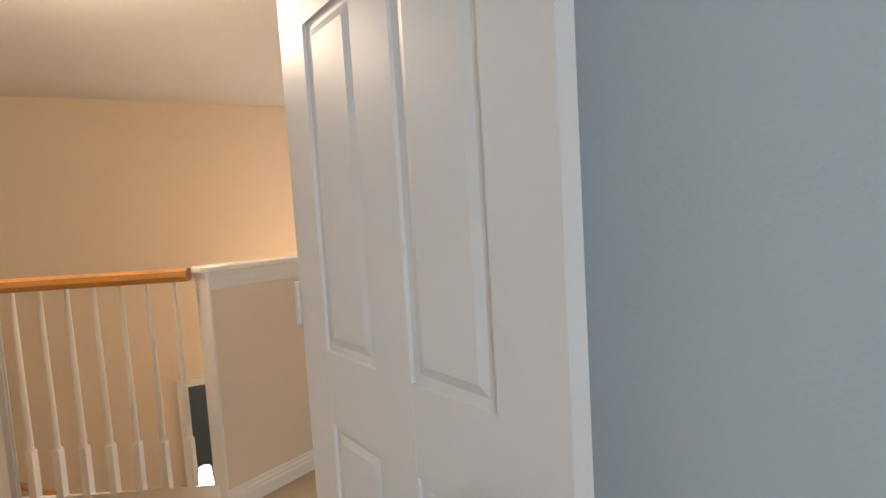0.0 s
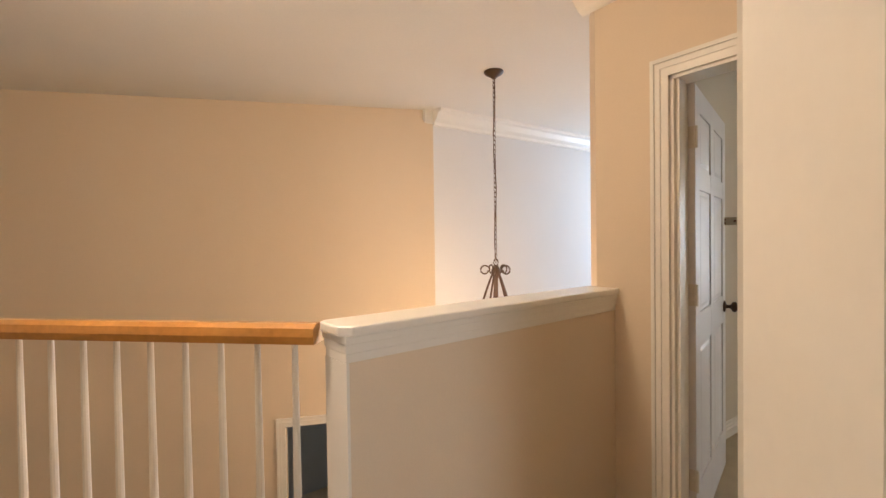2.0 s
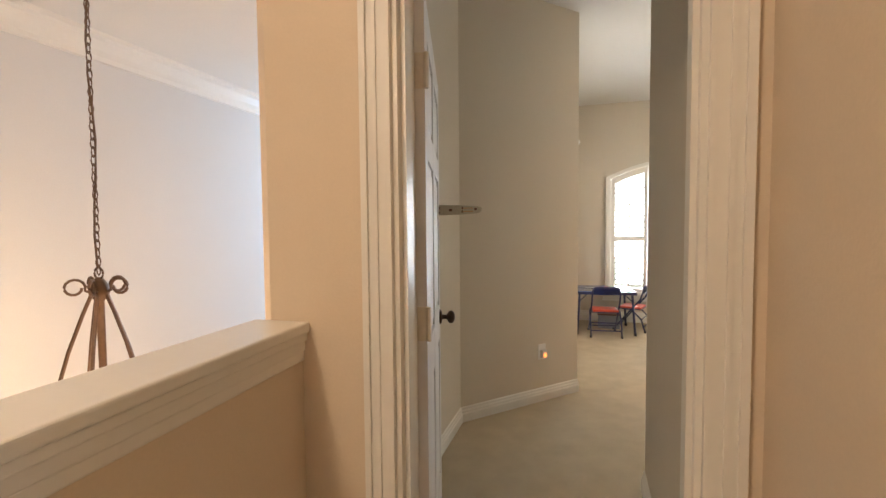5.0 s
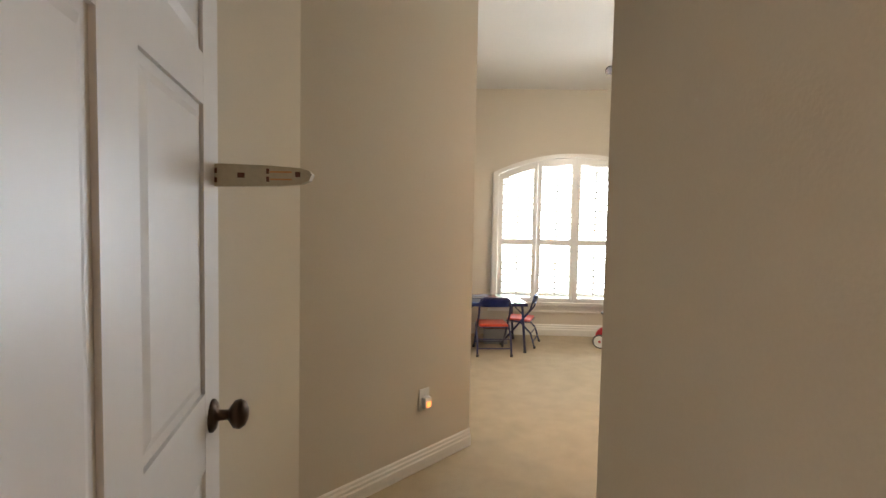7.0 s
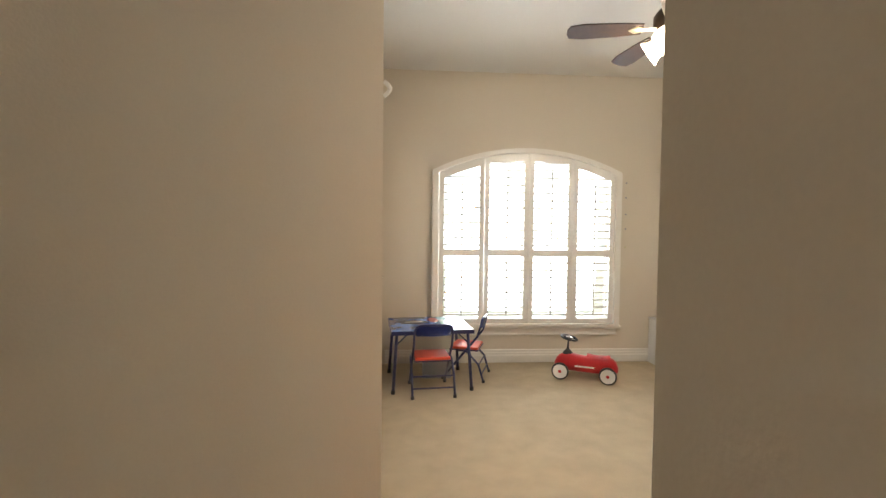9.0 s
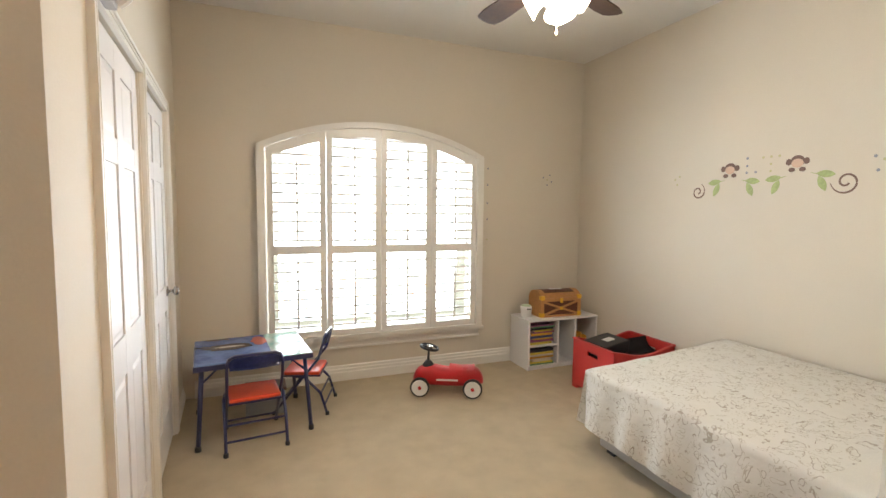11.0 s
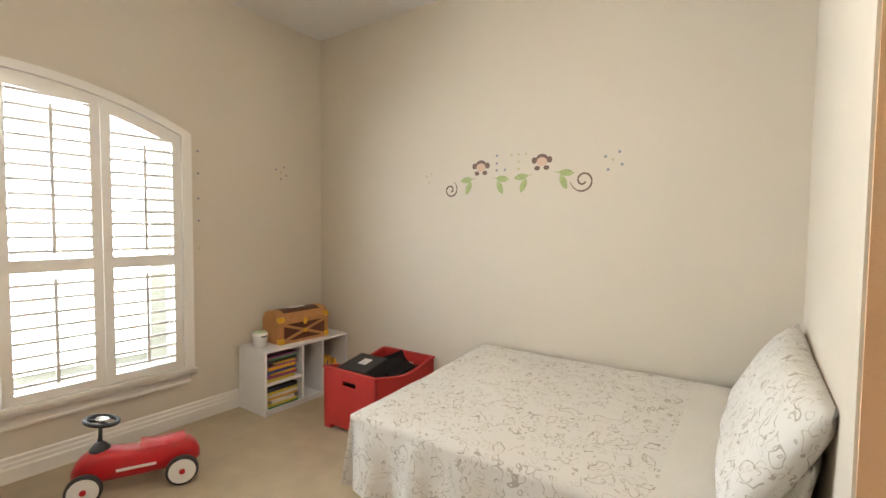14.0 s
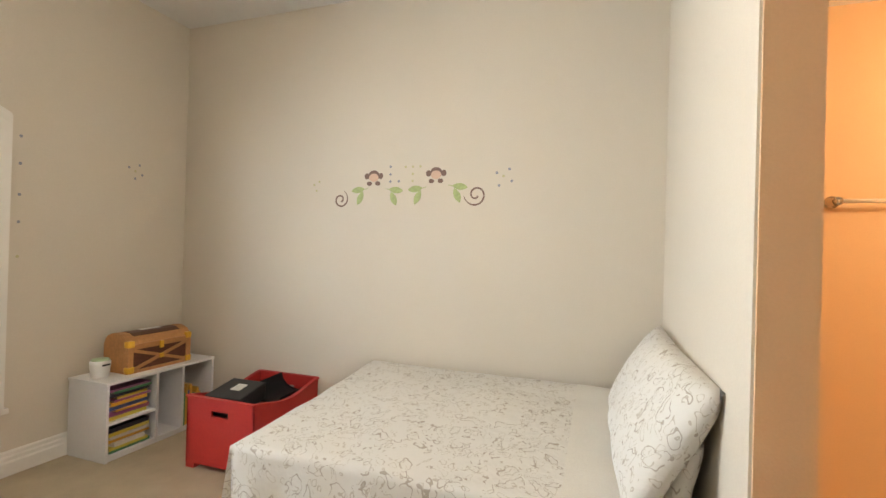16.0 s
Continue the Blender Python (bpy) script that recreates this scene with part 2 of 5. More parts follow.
def lathe(bm, prof, m=None, sides=20):
    """A turned shape: (radius, height) rows about z."""
    rings = [[bm.verts.new((r * math.cos(k * math.tau / sides), r * math.sin(k * math.tau / sides), z)) for k in range(sides)] for r, z in prof]
    for A, B in zip(rings, rings[1:]):
        for k in range(sides):
            bm.faces.new((A[k], A[(k + 1) % sides], B[(k + 1) % sides], B[k]))
    bm.faces.new(rings[0][::-1])
    bm.faces.new(rings[-1])
    if m is not None:
        bmesh.ops.transform(bm, matrix=m, verts=[v for R in rings for v in R])
    return bm


def mesh_of(name, bm, material, smooth=False):
    bmesh.ops.recalc_face_normals(bm, faces=bm.faces[:])
    me = bpy.data.meshes.new(name)
    bm.to_mesh(me)
    bm.free()
    me.materials.append(material)
    if smooth:
        for p in me.polygons:
            p.use_smooth = True
    return me


def part(name, bm, material, parent, label="", smooth=False):
    ob = new(name, bm if isinstance(bm, bpy.types.Mesh) else mesh_of(name, bm, material, smooth))
    ob.parent = parent
    return tagged(ob, label)


def thing(name, m, label, category, group=""):
    ob = new(name)
    ob.empty_display_size = 0.05
    ob.matrix_world = m
    return tagged(ob, label, category, group)


def solid(name, bm, material, label, kind="structure", smooth=False):
    return tagged(new(name, mesh_of(name, bm, material, smooth)), label, kind=kind)


def wall(name, material, p0, p1, z0, z1, thick, label, holes=()):
    """A wall from p0 to p1; its seen face is on that line and its thickness lies to the right of the way from p0 to p1.
    holes: (start, end, bottom, top) along it."""
    p0, p1 = Vector(p0), Vector(p1)
    d = p1 - p0
    m = Matrix.Translation((p0.x, p0.y, 0)) @ Matrix.Rotation(math.atan2(d.y, d.x), 4, 'Z')
    bm = bmesh.new()
    s = 0.0
    for a, b, lo, hi in sorted(holes):
        if a > s:
            box(bm, s, a, -thick, 0, z0, z1, m)
        if lo > z0:
            box(bm, a, b, -thick, 0, z0, lo, m)
        if hi < z1:
            box(bm, a, b, -thick, 0, hi, z1, m)
        s = b
    if s < d.length:
        box(bm, s, d.length, -thick, 0, z0, z1, m)
    return solid(name, bm, material, label)


def skirting(name, pts, label="white painted stepped baseboard", z=0.0, tall=1.0):
    """A stepped skirting along a line of points, standing to the left of the way along it."""
    bm = bmesh.new()
    for p, q in zip(pts, pts[1:]):
        p, q = Vector(p), Vector(q)
        d = q - p
        m = Matrix.Translation((p.x, p.y, z)) @ Matrix.Rotation(math.atan2(d.y, d.x), 4, 'Z')
        L = d.length
        prism_pts = [(0, 0), (0.016, 0), (0.016, 0.052), (0.011, 0.060), (0.011, 0.072), (0.006, 0.080), (0.006, 0.092), (0, 0.100)]
        lo = [bm.verts.new(m @ Vector((0, u, v * tall))) for u, v in prism_pts]
        hi = [bm.verts.new(m @ Vector((L, u, v * tall))) for u, v in prism_pts]
        bm.faces.new(lo)
        bm.faces.new(hi[::-1])
        for i in range(len(lo)):
            j = (i + 1) % len(lo)
            bm.faces.new((lo[i], hi[i], hi[j], lo[j]))
    return solid(name, bm, TRIM, label)


def casing(bm, m, w, h, wide=0.07, sides=(1, 1)):
    """Door casing round an opening w wide and h high, standing on the face y = 0 towards -y, from x = 0."""
    for depth, a, b in ((0.014, 0.006, wide - 0.014), (0.022, wide - 0.016, wide), (0.018, 0.0, 0.010), (0.019, wide * 0.45, wide * 0.58)):
        if sides[0]:
            box(bm, -b, -a, -depth, 0, 0, h + b, m)
        if sides[1]:
            box(bm, w + a, w + b, -depth, 0, 0, h + b, m)
        box(bm, -a, w + a, -depth, 0, h + a, h + b, m)
    return bm


def knob_bm(m, r=0.027):
    bm = bmesh.new()
    lathe(bm, [(0.032, 0), (0.032, 0.004), (0.026, 0.009), (0.011, 0.012), (0.010, 0.030), (0.016, 0.034), (r, 0.042), (r + 0.002, 0.052), (r * 0.85, 0.062), (r * 0.4, 0.067), (0.002, 0.068)], m)
    return bm


def door_leaf(name, m, w, h, label, hinge_label="", knobs=BRONZE, both=True, knob_z=0.93, category="door"):
    """A six-panel door; the hinge edge at x = 0, faces at y = 0 and y = 0.035."""
    d = thing(name, m, label, category)
    st, t = 0.105, 0.035
    rails = [(0.0, 0.22), (0.82, 0.965), (h - 0.43, h - 0.34), (h - 0.10, h)]
    mid = w / 2
    bm = bmesh.new()
    box(bm, 0.002, w - 0.002, 0.007, t - 0.007, 0.002, h - 0.002)
    for a, b in ((0, st), (mid - 0.05, mid + 0.05), (w - st, w)):
        box(bm, a, b, 0, t, 0, h)
    for a, b in rails:
        box(bm, st, w - st, 0.0004, t - 0.0004, a, b)
    part("slab", bm, DOORP, d)
    for x0, x1 in ((st, mid - 0.05), (mid + 0.05, w - st)):
        for (a0, a), (b, b1) in zip(rails, rails[1:]):
            bm = bmesh.new()
            for y0, y1, s in ((0.0068, 0.002, 1), (t - 0.0068, t - 0.002, -1)):
                u0, u1, v0, v1 = x0 + 0.004, x1 - 0.004, a + 0.004, b - 0.004
                q = 0.028
                base = [bm.verts.new(v) for v in ((u0, y0, v0), (u1, y0, v0), (u1, y0, v1), (u0, y0, v1))]
                low = [bm.verts.new(v) for v in ((u0 + 0.012, y0, v0 + 0.012), (u1 - 0.012, y0, v0 + 0.012), (u1 - 0.012, y0, v1 - 0.012), (u0 + 0.012, y0, v1 - 0.012))]
                top = [bm.verts.new(v) for v in ((u0 + q, y1, v0 + q), (u1 - q, y1, v0 + q), (u1 - q, y1, v1 - q), (u0 + q, y1, v1 - q))]
                for A, B in ((base, low), (low, top)):
                    for i in range(4):
                        bm.faces.new((A[i], A[(i + 1) % 4], B[(i + 1) % 4], B[i]))
                bm.faces.new(top)
            part("panel", bm, DOORP, d)
    if knobs:
        part("knob", knob_bm(pose(w - 0.06, 0, knob_z, 90)), knobs, d, smooth=True)
        if both:
            part("knob", knob_bm(pose(w - 0.06, t, knob_z, -90)), knobs, d, smooth=True)
    for z in (0.27, 1.05, h - 0.22):
        bm = bmesh.new()
        tube(bm, [(-0.004, -0.004, z - 0.045), (-0.004, -0.004, z + 0.045)], 0.007, 8)
        box(bm, -0.003, 0.0005, 0.0, 0.03, z - 0.045, z + 0.045)
        part("hinge", bm, HINGE, d, hinge_label)
    return d


# ---------------- large structure ----------------
# bedroom, its entry, closet side
solid("floor", boxes((-1.3, 3.1, -1.565, 4.1, -0.12, 0.0)), CARPET, "sand-coloured cut-pile bedroom carpet")
solid("floor_landing", boxes((-0.99, 0.16, -6.2, -1.565, -0.12, -0.001)), CARPET, "sand-coloured carpet of the landing")
bm = bmesh.new()
prism(bm, [(-0.99, -2.93), (-0.99, -6.2), (-3.4, -6.2), (-2.36, -4.28)], -0.12, -0.0015, 'z')
solid("floor_gallery", bm, CARPET, "sand-coloured carpet behind the stair balusters")
solid("floor_blue_room", boxes((0.16, 4.0, -6.2, -2.96, -0.12, -0.002)), CARPET, "sand-coloured carpet of the blue room")

WX0, WX1, WSILL, WSPR, WTOP = -0.02, 1.83, 0.40, 1.92, 2.135
WMID = (WX0 + WX1) / 2
WHALF = (WX1 - WX0) / 2
WR = (WHALF ** 2 + (WTOP - WSPR) ** 2) / (2 * (WTOP - WSPR))


def arch(x, drop=0.0):
    """Height of the window's arched head at x."""
    r = WR - drop
    return WTOP - WR + math.sqrt(max(r * r - (x - WMID) ** 2, 0.01))


def window_wall():
    bm = bmesh.new()
    y0, y1, top = 4.04, 4.20, 2.93
    box(bm, -0.72, WX0, y0, y1, 0, top)
    box(bm, WX1, 3.12, y0, y1, 0, top)
    box(bm, WX0, WX1, y0, y1, 0, WSILL)
    n = 24
    for i in range(n):
        a, b = WX0 + (WX1 - WX0) * i / n, WX0 + (WX1 - WX0) * (i + 1) / n
        prism(bm, [(a, arch(a)), (b, arch(b)), (b, top), (a, top)], y0, y1, 'y')
    bmesh.ops.remove_doubles(bm, verts=bm.verts[:], dist=1e-5)
    return bm


solid("wall_north", window_wall(), BEIGE, "beige painted bedroom wall with an arched window")
wall("wall_east", BEIGE, (3.0, 0.61), (3.0, 4.04), 0, 2.93, 0.12, "beige painted bedroom wall with leaf stickers")
solid("wall_bed_head", boxes((1.49, 3.0, 0.60, 0.71, 0, 2.93)), BEIGE, "beige painted wall behind the bed head")
bm = bmesh.new()
prism(bm, [(0.61, 0.45), (1.49, 0.71), (1.49, 0.605), (0.65, 0.35)], 2.06, 2.93, 'z')
solid("wall_over_bath_opening", bm, BEIGE, "beige painted wall over the bathroom opening")
wall("wall_west", BEIGE, (-0.60, 4.04), (-0.433, 1.25), 0, 2.93, 0.12, "beige painted wall with the closet doors",
     holes=[(0.60, 1.38, 0, 2.03), (1.46, 2.24, 0, 2.03)])
CLOSET = pose(-0.60, 4.04, 0, 0, 0, math.degrees(math.atan2(1.25 - 4.04, -0.433 + 0.60)))
bm = bmesh.new()
prism(bm, [(-1.10, 0.357), (-0.365, 1.172), (-0.433, 1.248), (-0.553, 1.248), (-1.19, 0.45), (-1.19, 0.357)], 0, 2.93, 'z')
solid("wall_diagonal", bm, BEIGE, "beige painted diagonal wall of the bedroom entry")
wall("wall_entry_west", BEIGE, (-1.10, 0.357), (-1.10, -1.455), 0, 2.93, 0.075, "beige painted entry wall behind the open door")
solid("wall_entry_east", boxes((-0.02, 0.08, -1.455, -0.155, 0, 2.93)), BEIGE, "beige painted entry wall")
bm = bmesh.new()
prism(bm, [(-0.02, -0.155), (0.61, 0.45), (0.71, 0.37), (0.08, -0.235), (0.08, -0.155)], 0, 2.93, 'z')
solid("wall_entry_diagonal", bm, BEIGE, "beige painted diagonal corner of the entry wall")
wall("wall_bedroom_door", HALL, (0.245, -1.565), (-1.085, -1.565), 0, 2.93, 0.11, "tan painted wall with the bedroom doorway",
     holes=[(0.330, 0.980, 0, 1.945)])
solid("ceiling", boxes((-1.3, 3.12, -1.565, 4.2, 2.93, 3.03)), CEIL, "white textured bedroom ceiling")
# bathroom behind the bed-head wall
wall("wall_bath_east", PEACH, (3.0, -1.6), (3.0, 0.60), 0, 2.5, 0.12, "peach painted bathroom wall")
solid("wall_bath_south", boxes((0.08, 3.1, -1.72, -1.6, 0, 2.5)), PEACH, "peach painted bathroom wall")
solid("wall_bath_west", boxes((0.081, 0.14, -1.6, -0.24, 0, 2.5)), PEACH, "peach painted bathroom wall beside the opening")
solid("wall_bath_north", boxes((1.492, 2.996, 0.590, 0.5995, 0, 2.5)), PEACH, "peach painted back of the bed-head wall")
solid("wall_bath_jamb", boxes((1.480, 1.4895, 0.592, 0.704, 0, 2.06)), PEACH, "peach painted end of the bed-head wall")
solid("ceiling_bath", boxes((0.081, 3.0, -1.6, 0.60, 2.5, 2.56)), CEIL, "white bathroom ceiling")
solid("floor_bath", boxes((0.73, 2.99, -1.59, 0.2, 0.001, 0.006)), WHITEP, "pale bathroom floor")

# landing, stairwell and foyer
wall("wall_landing_east", HALL, (0.02, -2.84), (0.02, -1.565), 0, 2.45, 0.06, "tan painted landing wall")
solid("wall_landing_south_east", boxes((0.157, 0.19, -6.2, -3.60, 0, 2.45)), HALL, "tan painted wall beside the gallery")
bm = bmesh.new()
prism(bm, [(0.02, -2.842), (0.08, -2.842), (0.245, -2.99), (0.157, -2.99)], 0, 2.45, 'z')
prism(bm, [(0.02, -2.842), (0.157, -2.99), (0.157, -3.60), (-0.50, -3.56)], 2.035, 2.42, 'z')
solid("wall_blue_doorway", bm, HALL, "tan painted splayed wall over the blue room doorway")
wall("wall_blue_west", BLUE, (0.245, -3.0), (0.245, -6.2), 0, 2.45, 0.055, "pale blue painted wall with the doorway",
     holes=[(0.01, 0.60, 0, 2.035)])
wall("wall_blue_north", BLUE, (4.0, -3.0), (0.245, -3.0), 0, 2.45, 0.10, "pale blue painted wall behind the door")
solid("wall_blue_east", boxes((3.95, 4.05, -6.2, -2.98, 0, 2.45)), BLUE, "pale blue painted wall")
bm = bmesh.new()
prism(bm, [(0.155, -3.66), (0.155, -3.61), (-0.508, -3.556), (-0.508, -3.66)], -0.0005, 2.42, 'z')
solid("wall_landing_spur", bm, HALL, "tan painted wall beside the blue room doorway")
bm = bmesh.new()
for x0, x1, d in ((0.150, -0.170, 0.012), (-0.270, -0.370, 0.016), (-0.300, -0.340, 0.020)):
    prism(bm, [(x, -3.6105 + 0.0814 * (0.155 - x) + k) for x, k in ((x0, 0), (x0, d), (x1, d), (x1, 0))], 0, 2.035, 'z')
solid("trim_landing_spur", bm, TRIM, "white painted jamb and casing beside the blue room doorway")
solid("wall_south", boxes((-5.5, 4.0, -6.3, -6.2, -2.4, 2.45)), HALL, "tan painted end wall")
solid("ceiling_hall", boxes((-5.5, -1.20, -1.567, 3.0, 2.42, 2.52), (-5.5, 4.0, -6.2, -1.567, 2.42, 2.5205)), CEIL, "white ceiling of the landing and foyer")
# far wall of the stairwell turns with the gallery, with a doorway on the lower floor
D0, D1 = Vector((-3.03, -1.12)), Vector((-5.24, -6.2))
wall("wall_stair_west", HALL, D0, D1, -2.4, 2.42, 0.12, "tan painted stairwell wall with a lower doorway", holes=[(0.43, 1.255, -2.4, -0.19)])
wall("wall_foyer_west", WHITEW, (-3.03, 3.0), (-3.03, -1.12), -2.4, 2.42, 0.12, "off-white foyer wall under crown moulding")
solid("wall_foyer_north", boxes((-3.03, -1.20, 2.95, 3.05, -2.4, 2.42)), WHITEW, "off-white foyer end wall")
bm = bmesh.new()
prism(bm, [(-1.0855, -1.563), (-1.0855, -1.452), (-1.18, -1.452), (-1.192, 3.0), (-1.235, 3.0), (-1.235, -1.40)], -2.4, 2.93, 'z')
solid("wall_foyer_east", bm, HALL, "tan painted foyer wall")
solid("wall_stair_east", boxes((-1.08, -0.98, -2.93, -1.57, -2.4, -0.125)), HALL, "tan painted stairwell wall under the landing")
solid("floor_lower", boxes((-6.5, -0.86, -6.2, 3.0, -2.5, -2.4)), CARPET, "sand-coloured carpet of the lower floor")
# room beyond the lower doorway
solid("wall_lower_room", boxes((-6.5, -6.4, -6.2, 3.0, -2.4, 0.3), (-6.4, -3.2, 0.9, 1.0, -2.4, 0.3)), GREYW, "cool grey wall of the lower room")
solid("ceiling_lower_room", boxes((-6.5, -4.9, -6.2, 1.0, 0.3, 0.36)), CEIL, "white lower room ceiling")

# crown moulding
bm = bmesh.new()
prism(bm, [(x - 0.31, z) for x, z in ((-2.72, 2.42), (-2.60, 2.42), (-2.605, 2.395), (-2.64, 2.385), (-2.665, 2.34), (-2.695, 2.315), (-2.70, 2.29), (-2.72, 2.285))], -1.12, 2.95, 'y')
prism(bm, [(-3.15, 2.42), (-3.03, 2.42), (-3.03, 2.30), (-3.07, 2.34), (-3.11, 2.385)], -1.20, -1.08, 'y')
solid("crown_moulding", bm, TRIM, "white crown moulding along the foyer wall")
bm = bmesh.new()
prism(bm, [(-1.566, 2.42), (-1.666, 2.42), (-1.646, 2.40), (-1.606, 2.36), (-1.566, 2.345)], -1.15, 0.155, 'x')
solid("crown_return", bm, TRIM, "white end of a ceiling moulding")

# half wall with its cap
HW = pose(-0.99, -1.566, 0, 0, 0, 3.4)
hw = solid("half_wall", boxes((-0.115, 0.0, -1.325, -0.002, -0.12, 1.03)), HALL, "tan painted half wall between landing and stairs")
cap = thing("half_wall_cap", HW, "white painted moulded cap of the half wall", "trim")
cap["kind"] = "structure"
bm = bmesh.new()
prism(bm, [(-0.137, -0.001), (0.022, -0.001), (0.022, -1.318), (-0.012, -1.352), (-0.115, -1.352), (-0.137, -1.33)], 1.050, 1.078, 'z')
bmesh.ops.bevel(bm, geom=bm.edges[:], offset=0.007, segments=3, affect='EDGES', profile=0.6)
part("cap_board", bm, TRIM, cap)
for a, z0, z1 in ((0.014, 1.030, 1.050), (0.008, 1.004, 1.030), (0.004, 0.978, 1.004)):
    part("moulding", boxes((-0.115 - a, a, -1.331 - a * 0.6, -0.0015, z0, z1), bevel=0.003), TRIM, cap)
end = solid("half_wall_end", boxes((-0.121, 0.006, -1.334, -1.3253, -0.11, 0.978)), TRIM, "white painted end board of the half wall")
hw.matrix_world = end.matrix_world = HW
skirting("baseboard_half_wall", [(-0.992, -1.572), (-0.913, -2.89)])
skirting("baseboard_landing_door", [(-0.815, -1.565), (-0.975, -1.565)])
bm = bmesh.new()
prism(bm, [(-1.03, -2.96), (-0.98, -2.90), (-2.36, -4.31), (-2.41, -4.26)], -0.12, 0.105, 'z')
solid("balustrade_curb", bm, TRIM, "white painted curb under the balusters")

# baseboards of the bedroom
skirting("baseboard_north", [(3.0, 4.04), (-0.52, 4.04)], tall=1.35)
skirting("baseboard_east", [(3.0, 0.73), (3.0, 4.025)])
skirting("baseboard_diagonal", [(-0.365, 1.172), (-1.10, 0.357), (-1.10, -1.45)])
skirting("baseboard_diagonal_end", [(-0.462, 1.73), (-0.433, 1.25), (-0.365, 1.172)])
skirting("baseboard_entry", [(-0.02, -1.45), (-0.02, -0.155), (0.61, 0.45)])
skirting("baseboard_bed_head", [(1.49, 0.71), (2.98, 0.71)])
skirting("baseboard_closet", [(-0.599, 4.02), (-0.568, 3.51)])

# door linings and casings
def lining(bm, x0, x1, y0, y1, h, t=0.015):
    box(bm, x0, x0 + t, y0, y1, 0, h)
    box(bm, x1 - t, x1, y0, y1, 0, h)
    box(bm, x0, x1, y0, y1, h - t, h)


bm = bmesh.new()
casing(bm, pose(-0.735, -1.565, 0), 0.650, 1.945, 0.075)
casing(bm, pose(-0.085, -1.455, 0, 0, 0, 180), 0.650, 1.945, 0.06, sides=(0, 1))
lining(bm, -0.737, -0.083, -1.567, -1.453, 1.947)
box(bm, -0.722, -0.710, -1.545, -1.50, 0, 1.932)
box(bm, -0.110, -0.098, -1.545, -1.50, 0, 1.932)
solid("trim_bedroom_doorway", bm, TRIM, "white painted casing of the bedroom doorway")
bm = bmesh.new()
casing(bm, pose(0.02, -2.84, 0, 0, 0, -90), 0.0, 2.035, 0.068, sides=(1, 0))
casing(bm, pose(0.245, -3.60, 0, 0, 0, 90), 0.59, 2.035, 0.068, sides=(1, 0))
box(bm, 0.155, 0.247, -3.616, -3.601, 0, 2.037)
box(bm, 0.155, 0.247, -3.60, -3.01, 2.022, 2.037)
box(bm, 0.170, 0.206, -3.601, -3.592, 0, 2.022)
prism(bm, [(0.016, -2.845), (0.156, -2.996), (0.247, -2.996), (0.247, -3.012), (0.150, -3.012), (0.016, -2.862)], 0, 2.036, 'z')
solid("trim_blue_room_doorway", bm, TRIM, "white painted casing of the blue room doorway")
bm = bmesh.new()
for e in (1.38, 2.24):
    casing(bm, CLOSET @ pose(e, 0, 0, 0, 0, 180), 0.78, 2.03, 0.06 if e < 2 else 0.055)
    box(bm, e - 0.012, e, -0.12, -0.002, 0, 2.03, CLOSET)
    box(bm, e - 0.78, e - 0.768, -0.12, -0.002, 0, 2.03, CLOSET)
solid("trim_closet_doorways", bm, TRIM, "white gloss casings of the closet doors")

# ---------------- window and shutters ----------------
win = thing("window_1", pose(0, 4.13, 0), "arched white window behind plantation shutters", "window")
win["kind"] = "structure"
bm = bmesh.new()
for a, b in ((WX0, WX0 + 0.05), (WMID - 0.025, WMID + 0.025), (WX1 - 0.05, WX1)):
    box(bm, a, b, -0.02, 0.03, WSILL, arch((a + b) / 2) - 0.02)
box(bm, WX0, WX1, -0.0195, 0.0295, WSILL, WSILL + 0.05)
box(bm, WX0, WX1, -0.0195, 0.0295, 1.10, 1.15)
part("window_frame", bm, TRIM, win)
for a, b in ((WX0 + 0.05, WMID - 0.025), (WMID + 0.025, WX1 - 0.05)):
    bm = bmesh.new()
    pts = [(a, WSILL + 0.05), (b, WSILL + 0.05)] + [(b + (a - b) * i / 8, arch(b + (a - b) * i / 8) - 0.01) for i in range(9)]
    prism(bm, pts, 0.003, 0.008, 'y')
    pane = part("pane", bm, GLASS, win)
    pane.visible_shadow = False
bm = bmesh.new()
box(bm, WX0 - 0.10, WX1 + 0.07, -0.155, -0.092, 0.355, 0.385, bevel=0.006)
box(bm, WX0 - 0.06, WX1 + 0.03, -0.112, -0.0905, 0.29, 0.355)
box(bm, WX0 - 0.07, WX1 + 0.04, -0.118, -0.0907, 0.285, 0.30)
part("window_sill", bm, TRIM, win, "white painted stool and apron")

SH = thing("plantation_shutter", pose(0, 3.965, 0), "white plantation shutters with open louvres in an arched window", "shutter")
bm = bmesh.new()
box(bm, WX0 - 0.035, WX0 + 0.025, -0.012, 0.074, 0.385, WSPR + 0.015)
box(bm, WX1 - 0.025, WX1 + 0.035, -0.012, 0.074, 0.385, WSPR + 0.015)
box(bm, WX0 + 0.025, WX1 - 0.025, -0.012, 0.074, 0.386, 0.410)
n = 28
for i in range(n):
    a, b = WX0 - 0.03 + (WX1 - WX0 + 0.06) * i / n, WX0 - 0.03 + (WX1 - WX0 + 0.06) * (i + 1) / n
    prism(bm, [(a, arch(a, 0.012)), (b, arch(b, 0.012)), (b, arch(b, -0.035)), (a, arch(a, -0.035))], -0.014, 0.074, 'y')
bmesh.ops.remove_doubles(bm, verts=bm.verts[:], dist=1e-5)
part("outer_frame", bm, TRIM, SH)
LOUVRE = {}


